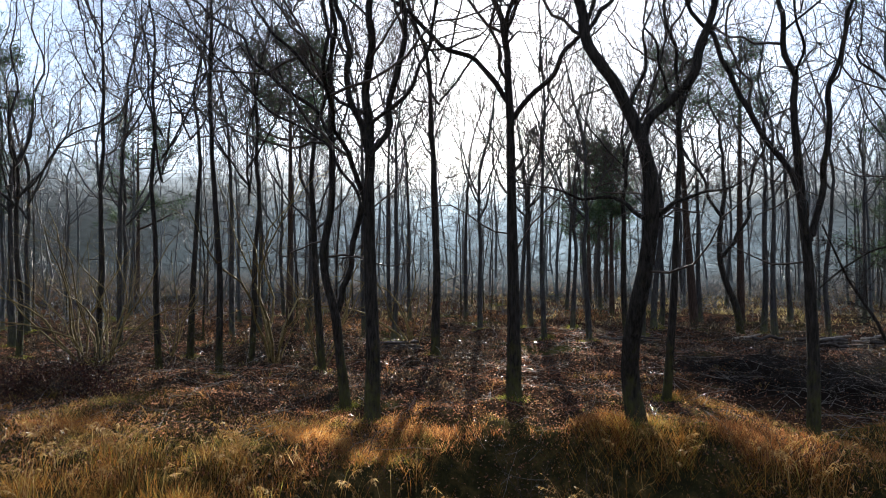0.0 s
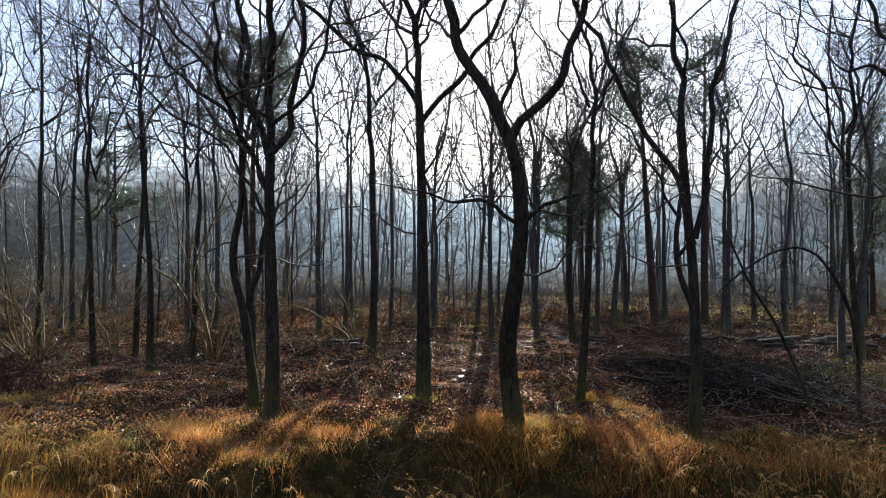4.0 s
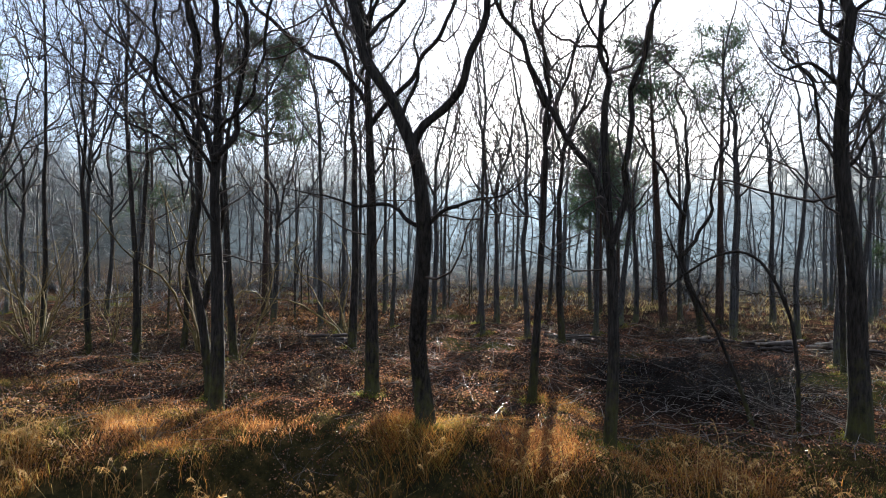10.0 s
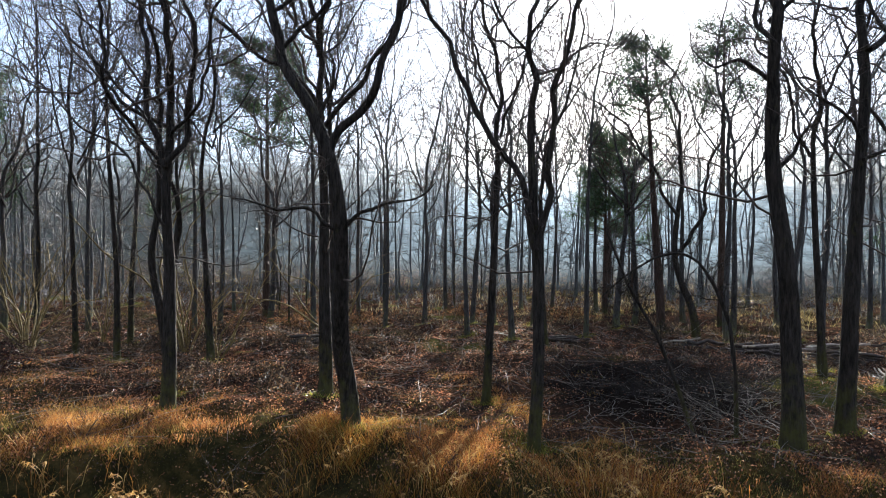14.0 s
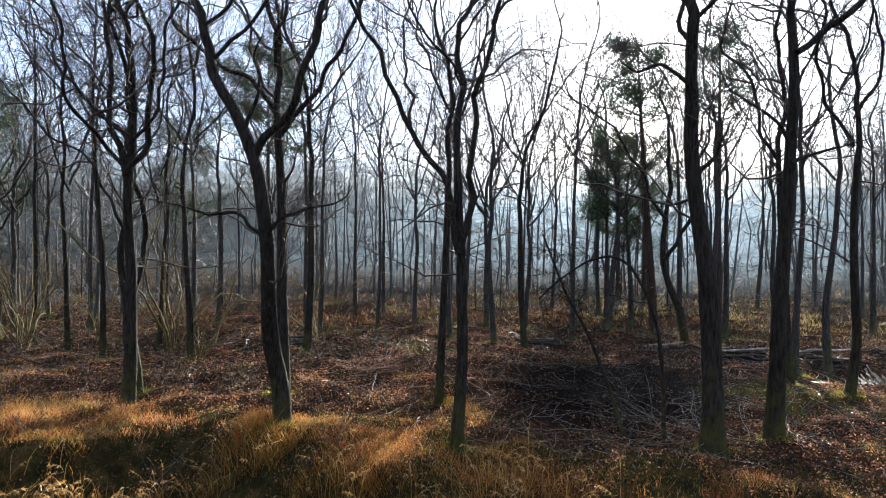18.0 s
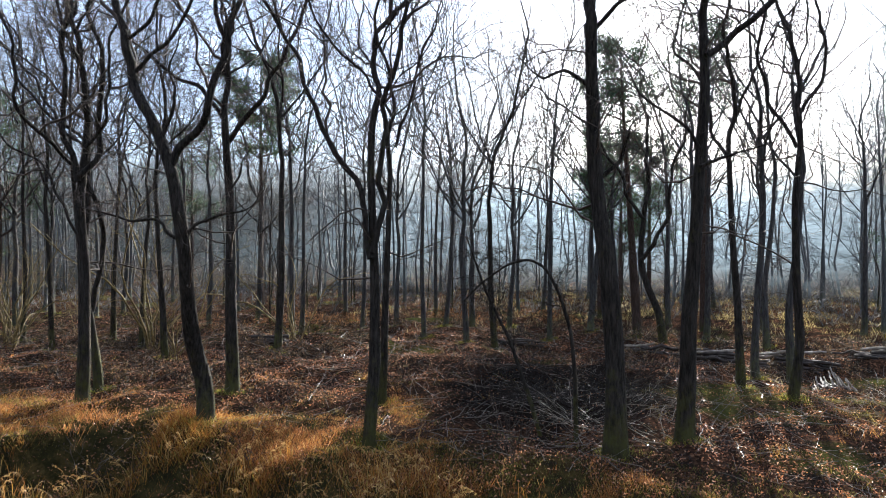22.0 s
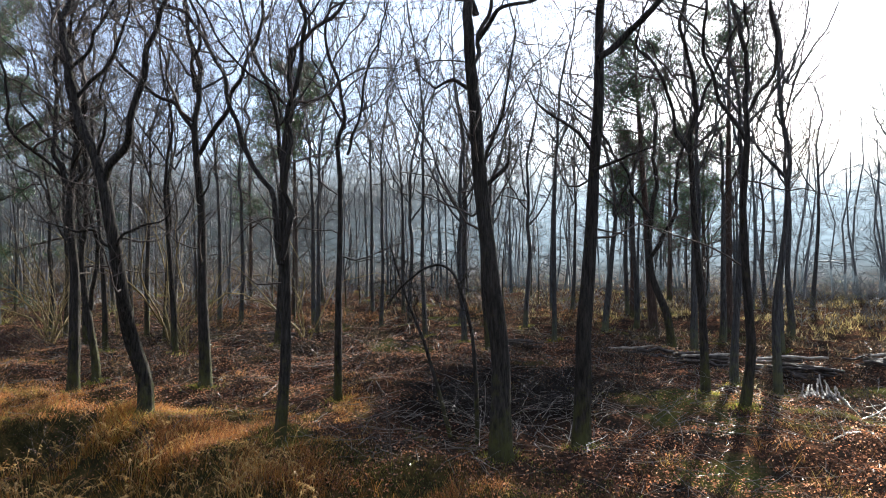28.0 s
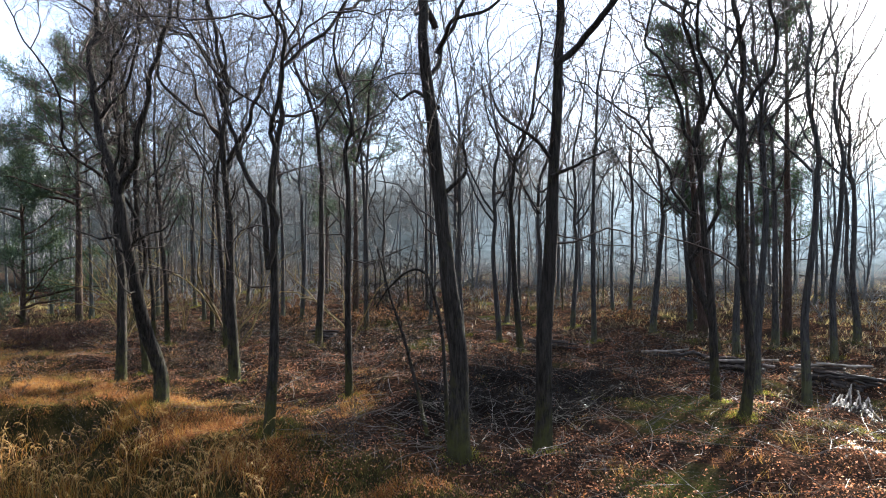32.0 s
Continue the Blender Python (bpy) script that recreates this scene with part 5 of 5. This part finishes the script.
def far_scrub():
    """Thicket between the far trees, past picking apart."""
    rng = np.random.default_rng(341)
    n = 2200
    d, a = np.sqrt(rng.uniform(32 ** 2, 56 ** 2, n)), np.radians(rng.uniform(-72, 46, n))
    x, y = 7 + d * np.sin(a), d * np.cos(a)
    ok = y > 12
    x, y, d = x[ok], y[ok], d[ok]
    n = len(x)
    e = rng.uniform(0, 2 * np.pi, n)
    way = unit(np.stack([np.cos(e) * 0.5, np.sin(e) * 0.5, np.ones(n)], 1) + rng.normal(0, 0.2, (n, 3)))
    ln = rng.uniform(0.2, 1.0, n) * np.clip(0.9 + 0.8 * clump(0.2 * x, 0.2 * y, 91), 0.5, 2.6)
    p = [np.stack([x, y, height(x, y) - 0.1], 1)]
    for _ in range(3):
        way = unit(way + rng.normal(0, 0.15, way.shape))
        p.append(p[-1] + way * (ln / 3)[:, None])
    p = np.stack(p, 1)
    r = np.linspace(1, 0.5, 4)[None] * (0.00028 * d)[:, None]
    p1, r1 = spread(p, r, rng, 6, 0.15, 1.0, 0.5, 42, 2, 0.06, 0.2, 0.02, 0.012)
    return tagged(new("far_scrub", mesh_of("far_scrub", [tubes(p, r, 3), tubes(p1, r1, 3)], MAT_HAZED_TWIG)), "grey-brown thicket of twigs under the far trees", "undergrowth", kind="stuff")


far_scrub()
br = np.random.default_rng(332)
x, y = scatter(br, 60000, -26, 28, 17, 60, lambda x, y: np.clip(0.25 + 0.6 * clump(x, y, 21), 0, 1) * np.where((y < 24) & (x > -3), 0.4, 1) * np.clip((x + 16) / 18, 0.25, 1) * (1 - 0.8 * dark_patch(x, y)))
blade_stuff("bracken", br, x, y, 0.2, 0.016, 1.1, MAT_BRACKEN, "rusty dead bracken and pale grass under the trees", "bracken")




def brambles():
    """Low mounds of bramble and dead fern."""
    rng = np.random.default_rng(351)
    n = 430
    cx, cy = rng.uniform(-14, 20, n), rng.uniform(13.2, 27, n)
    keep = (rng.random(n) < np.where((cx > 2) & (cx < 6), 0.2, 0.9) * (1 - 0.85 * dark_patch(cx, cy))) & ~((cx > 11) & (cx < 16) & (cy < 19.5))
    cx, cy = cx[keep], cy[keep]
    n = len(cx)
    per = 170
    rad, high = np.repeat(rng.uniform(0.2, 0.75, n), per), np.repeat(rng.uniform(0.12, 0.5, n), per)
    q = np.sqrt(rng.random(n * per))
    e = rng.uniform(0, 2 * np.pi, n * per)
    x, y = np.repeat(cx, per) + rad * q * np.cos(e), np.repeat(cy, per) + rad * q * np.sin(e)
    z = height(x, y) + high * (1 - q ** 2) * rng.uniform(0.2, 1.1, n * per)
    c = np.stack([x, y, z], 1)
    d = unit(rng.normal(0, 1, c.shape) + np.array([0, 0, 0.4])) * rng.uniform(0.04, 0.13, (len(c), 1))
    s = unit(np.cross(d, rng.normal(0, 1, c.shape))) * rng.uniform(0.006, 0.024, (len(c), 1))
    v = np.stack([c - s, c + s, c + d], 1).reshape(-1, 3)
    return tagged(new("brambles", mesh_of("brambles", [(v, np.arange(len(v)).reshape(-1, 3))], MAT_BRAMBLE_LEAF, False)), "low mounds of brown bramble and dead fern", "undergrowth", kind="stuff")


brambles()


def bramble_mound():
    """A waist-high tangle of red-leaved bramble: arching canes and their leaves."""
    rng = np.random.default_rng(352)
    cx, cy = scatter(rng, 900, -11.5, -4.5, 11.6, 15.8, brambly)
    n = len(cx)
    e = rng.uniform(0, 2 * np.pi, n)
    d = np.stack([np.cos(e), np.sin(e), np.zeros(n)], 1)
    t = np.linspace(0, 1, 6)[None, :, None]
    tall = (rng.uniform(0.15, 0.5, n) * np.clip(0.5 + 0.8 * brambly(cx, cy), 0.4, 1.2))[:, None, None]
    foot = np.stack([cx, cy, height(cx, cy) - 0.03], 1)[:, None]
    p = foot + d[:, None] * (t * tall * 1.5) + np.array([0, 0, 1.0]) * (tall * 3.4 * t * (1 - 0.85 * t)) + rng.normal(0, 0.02, (n, 6, 3))
    r = np.linspace(0.006, 0.003, 6)[None] * np.ones((n, 1))
    c = np.repeat(p[:, 1:].reshape(-1, 3), 9, 0) + rng.normal(0, 0.07, (n * 45, 3))
    way = unit(rng.normal(0, 1, c.shape)) * rng.uniform(0.02, 0.055, (len(c), 1))
    s = unit(np.cross(way, rng.normal(0, 1, c.shape))) * rng.uniform(0.008, 0.02, (len(c), 1))
    v = np.stack([c - s, c + s, c + way], 1).reshape(-1, 3)
    return tagged(new("bramble_mound", mesh_of("bramble_mound", [tubes(p, r, 3), (v, np.arange(len(v)).reshape(-1, 3))], MAT_RED_BRAMBLE, False)), "dark red tangle of brambles below the hazel", "undergrowth", kind="stuff")


bramble_mound()


def bracken_patches():
    """Rusty stands of dead bracken deeper in the wood."""
    rng = np.random.default_rng(355)
    pieces = []
    for cx, cy in ((-3.6, 24.0), (-1.6, 26.2), (-6.4, 22.4), (2.0, 29.0), (-2.6, 25.2), (-9.0, 26.0), (6.5, 29.5), (-4.6, 27.5)):
        n = 900
        q, e = rng.normal(0, 0.5, n), rng.uniform(0, 2 * np.pi, n)
        x, y = cx + 2.4 * q * np.cos(e), cy + 1.5 * q * np.sin(e)
        c = np.stack([x, y, height(x, y) + rng.uniform(0.02, 0.45, n) * np.exp(-q * q)], 1)
        d = unit(rng.normal(0, 1, c.shape) + np.array([0, 0, 0.3])) * rng.uniform(0.06, 0.2, (n, 1))
        s = unit(np.cross(d, rng.normal(0, 1, c.shape))) * rng.uniform(0.008, 0.03, (n, 1))
        pieces.append((np.stack([c - s, c + s, c + d], 1).reshape(-1, 3), np.arange(3 * n).reshape(-1, 3)))
    return tagged(new("bracken_patches", mesh_of("bracken_patches", pieces, MAT_RUSTY_BRACKEN, False)), "rusty stands of dead bracken between the oaks", "bracken", kind="stuff")


bracken_patches()
x, y = scatter(br, 60000, -40, 42, 33, 58, lambda x, y: np.clip(0.1 + 0.4 * clump(0.5 * x, 0.5 * y, 51), 0.02, 1) * np.clip((y - 31) / 10, 0.2, 1) * np.clip((x + 6) / 12, 0.15, 1))
blade_stuff("far_grass", br, x, y, 0.2, 0.015, 0.8, MAT_HAZED_GRASS, "golden grass in the far clearing, paled for haze", "grass")


# ---- cut wood ----
def stick(rng, a, b, r, material, parent, name="log", sides=8, bend=0.02):
    a, b = np.array(a, float), np.array(b, float)
    t = np.linspace(0, 1, 7)[:, None]
    p = a + (b - a) * t + rng.normal(0, bend, (7, 3)) * np.sin(t * np.pi)
    rr = r * np.linspace(1.06, 0.9, 7)
    v, f = tubes(p[None], rr[None], sides, 0.03, rng)
    caps = []
    for c, ring in ((p[0], np.arange(sides)), (p[-1], np.arange(sides) + 6 * sides)):
        caps.append((np.concatenate([v[ring], c[None]]), np.stack([np.arange(sides), np.roll(np.arange(sides), -1), np.full(sides, sides)], 1)))
    return part(name, mesh_of(name, [(v, f)] + caps, material), parent)


def log_stack(x, y, turn, length, rows, r, seed, label, loose=0.0, top=None, poles=0):
    """Logs laid side by side in rows; the top row may be of another wood."""
    rng = np.random.default_rng(seed)
    ob = new("log_stack")
    ob.matrix_basis = pose(x, y, ground_z(x, y), 0, 0, turn)
    for k, n in enumerate(rows):
        for i in range(n):
            off = (i - (n - 1) / 2) * 2.05 * r + rng.normal(0, 0.2 * r)
            z = r * 0.9 + k * 1.72 * r + rng.normal(0, 0.15 * r)
            shift = rng.normal(0, 0.08 + loose)
            ln = length * rng.uniform(0.55, 1.1)
            skew = rng.normal(0, 0.04 + loose * 0.35)
            wood = (top or MAT_LOG) if k == len(rows) - 1 else (MAT_LOG if rng.random() < 0.93 else MAT_DEAD)
            stick(rng, (shift - ln / 2, off - skew, z), (shift + ln / 2, off + skew, z + rng.normal(0, 0.03 + loose * 0.2)), r * rng.uniform(0.5, 1.15), wood, ob, "log", 8, 0.02 + 0.12 * loose)
    for i in range(poles):
        z, half, skew = 0.9 * r + 1.72 * r * len(rows) + 0.07 * i, 0.42 * length * rng.uniform(0.8, 1.2), rng.uniform(-0.4, 0.4)
        stick(rng, (-half + skew, -0.3 + 0.2 * i, z - 0.05), (half + skew, 0.3 - 0.3 * i, z + 0.03), 0.036, MAT_PALE, ob, "pole", 8, 0.02)
    return tagged(ob, label, "logs", "cut timber")


log_stack(-1.3, 19.6, 8, 1.5, (6, 5, 4, 2), 0.055, 401, "small dark stack of thin cut logs on leaf litter")
log_stack(12.1, 21.2, -4, 1.5, (7, 6, 5, 3), 0.045, 402, "low dark stack of cut logs with one pale pole", 0.15, MAT_LOG, 1)
log_stack(14.3, 21.6, -14, 1.6, (8, 6, 5, 3, 1), 0.048, 403, "low stack of grey logs with pale poles on top", 0.15, MAT_LOG, 2)
log_stack(17.0, 22.4, 6, 1.5, (6, 5, 3, 1), 0.048, 404, "low stack of dark logs behind the woodpile", 0.2, MAT_LOG, 1)
log_stack(10.2, 22.0, 2, 1.7, (3, 1), 0.05, 405, "few thin logs lying in shade", 0.2, MAT_LOG, 1)
log_stack(6.2, 22.4, -10, 1.6, (4, 3), 0.05, 406, "small stack of thin poles in the wood", 0.2)


def woodpile(x, y, seed):
    """Short split logs stacked on the ground, pale ones laid on top with gaps."""
    rng = np.random.default_rng(seed)
    ob = new("woodpile")
    ob.location = (x, y, ground_z(x, y))
    for k, n in enumerate((10, 10, 9, 8, 7)):
        for i in range(n):
            off = (i - (n - 1) / 2) * 0.125 + rng.normal(0, 0.015)
            stick(rng, (off, -0.45 + rng.normal(0, 0.07), 0.05 + 0.1 * k), (off + rng.normal(0, 0.02), 0.45 + rng.normal(0, 0.07), 0.05 + 0.1 * k + rng.normal(0, 0.015)), rng.uniform(0.045, 0.062), MAT_LOG, ob, "log", 8)
    for i in range(9):
        off = (i - 4) * 0.125 + rng.normal(0, 0.03)
        stick(rng, (off * 1.15 + rng.normal(0, 0.05), -0.5 + rng.normal(0, 0.06), 0.56 - 0.04 * abs(i - 4) + rng.normal(0, 0.02)), (off * 0.9 + rng.normal(0, 0.09), 0.45 + rng.normal(0, 0.1), 0.88 - 0.05 * abs(i - 4) + rng.normal(0, 0.06)), rng.uniform(0.022, 0.036), MAT_PALE, ob, "split_log", 7)
    for s in (-1, 1):
        stick(rng, (0.98 * s, -0.5, 0.03), (0.5 * s, -0.2, 0.5), 0.035, MAT_PALE, ob, "split_log", 7)
    ob.scale = (0.72, 0.72, 0.72)
    return tagged(ob, "stack of short logs topped with pale split wood", "woodpile")


woodpile(14.75, 19.1, 411)


def brush_heap(x, y, wide, deep, high, n, seed, label):
    """Lopped branches thrown in a heap."""
    rng = np.random.default_rng(seed)
    ob = new("brush_heap")
    ob.location = (x, y, ground_z(x, y))
    u, w = rng.normal(0, 0.42, n), rng.normal(0, 0.42, n)
    lift = high * np.exp(-(u ** 2 + w ** 2) / 0.45) * rng.uniform(0.1, 1.0, n)
    a = rng.uniform(0, 2 * np.pi, n)
    d = unit(np.stack([np.cos(a), np.sin(a), rng.normal(0.35, 0.4, n)], 1))
    ln = rng.uniform(0.3, 1.3, n)
    p = [np.stack([u * wide, w * deep, np.maximum(lift, 0.03)], 1)]
    for _ in range(6):
        d = unit(d + rng.normal(0, 0.12, d.shape))
        p.append(p[-1] + d * (ln / 6)[:, None])
    p = np.stack(p, 1)
    p[:, :, 2] = np.maximum(p[:, :, 2], 0.02)
    r = np.linspace(1, 0.4, 7)[None] * rng.uniform(0.004, 0.011, n)[:, None]
    pale = rng.random(n) < 0.06
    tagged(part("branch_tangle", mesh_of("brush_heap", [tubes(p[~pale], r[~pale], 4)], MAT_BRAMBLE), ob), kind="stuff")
    tagged(part("pale_tangle", mesh_of("brush_heap_pale", [tubes(p[pale], r[pale], 5)], MAT_DEAD), ob), kind="stuff")
    p1, r1 = spread(p, r, rng, 5, 0.2, 1.0, 0.35, 40, 4, 0.05, 0.25, 0.009, 0.003)
    p1[:, :, 2] = np.maximum(p1[:, :, 2], 0.02)
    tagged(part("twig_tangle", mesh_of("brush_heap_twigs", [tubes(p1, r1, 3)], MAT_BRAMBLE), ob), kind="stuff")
    return tagged(ob, label, "brushwood", "brushwood heaps")


brush_heap(8.2, 13.6, 1.3, 1.0, 0.35, 55, 421, "heap of lopped branches in shade")
brush_heap(9.6, 14.6, 1.4, 1.0, 0.4, 60, 422, "tangled heap of grey lopped branches")
brush_heap(7.2, 16.2, 1.6, 1.2, 0.45, 50, 423, "dark heap of brushwood in deep shade")
brush_heap(8.9, 12.2, 1.0, 0.7, 0.3, 45, 424, "scattered lopped branches with pale cut ends")
brush_heap(10.6, 16.8, 1.4, 1.0, 0.35, 70, 425, "low heap of lopped branches on leaf litter")
brush_heap(-8.4, 15.4, 1.2, 0.8, 0.4, 80, 426, "low tangle of branches beside the hazel")
brush_heap(-4.6, 19.0, 1.6, 0.9, 0.4, 90, 427, "low dark tangle of brambles and branches")
brush_heap(16.2, 17.0, 1.4, 1.0, 0.3, 80, 428, "low heap of lopped branches on leaf litter")
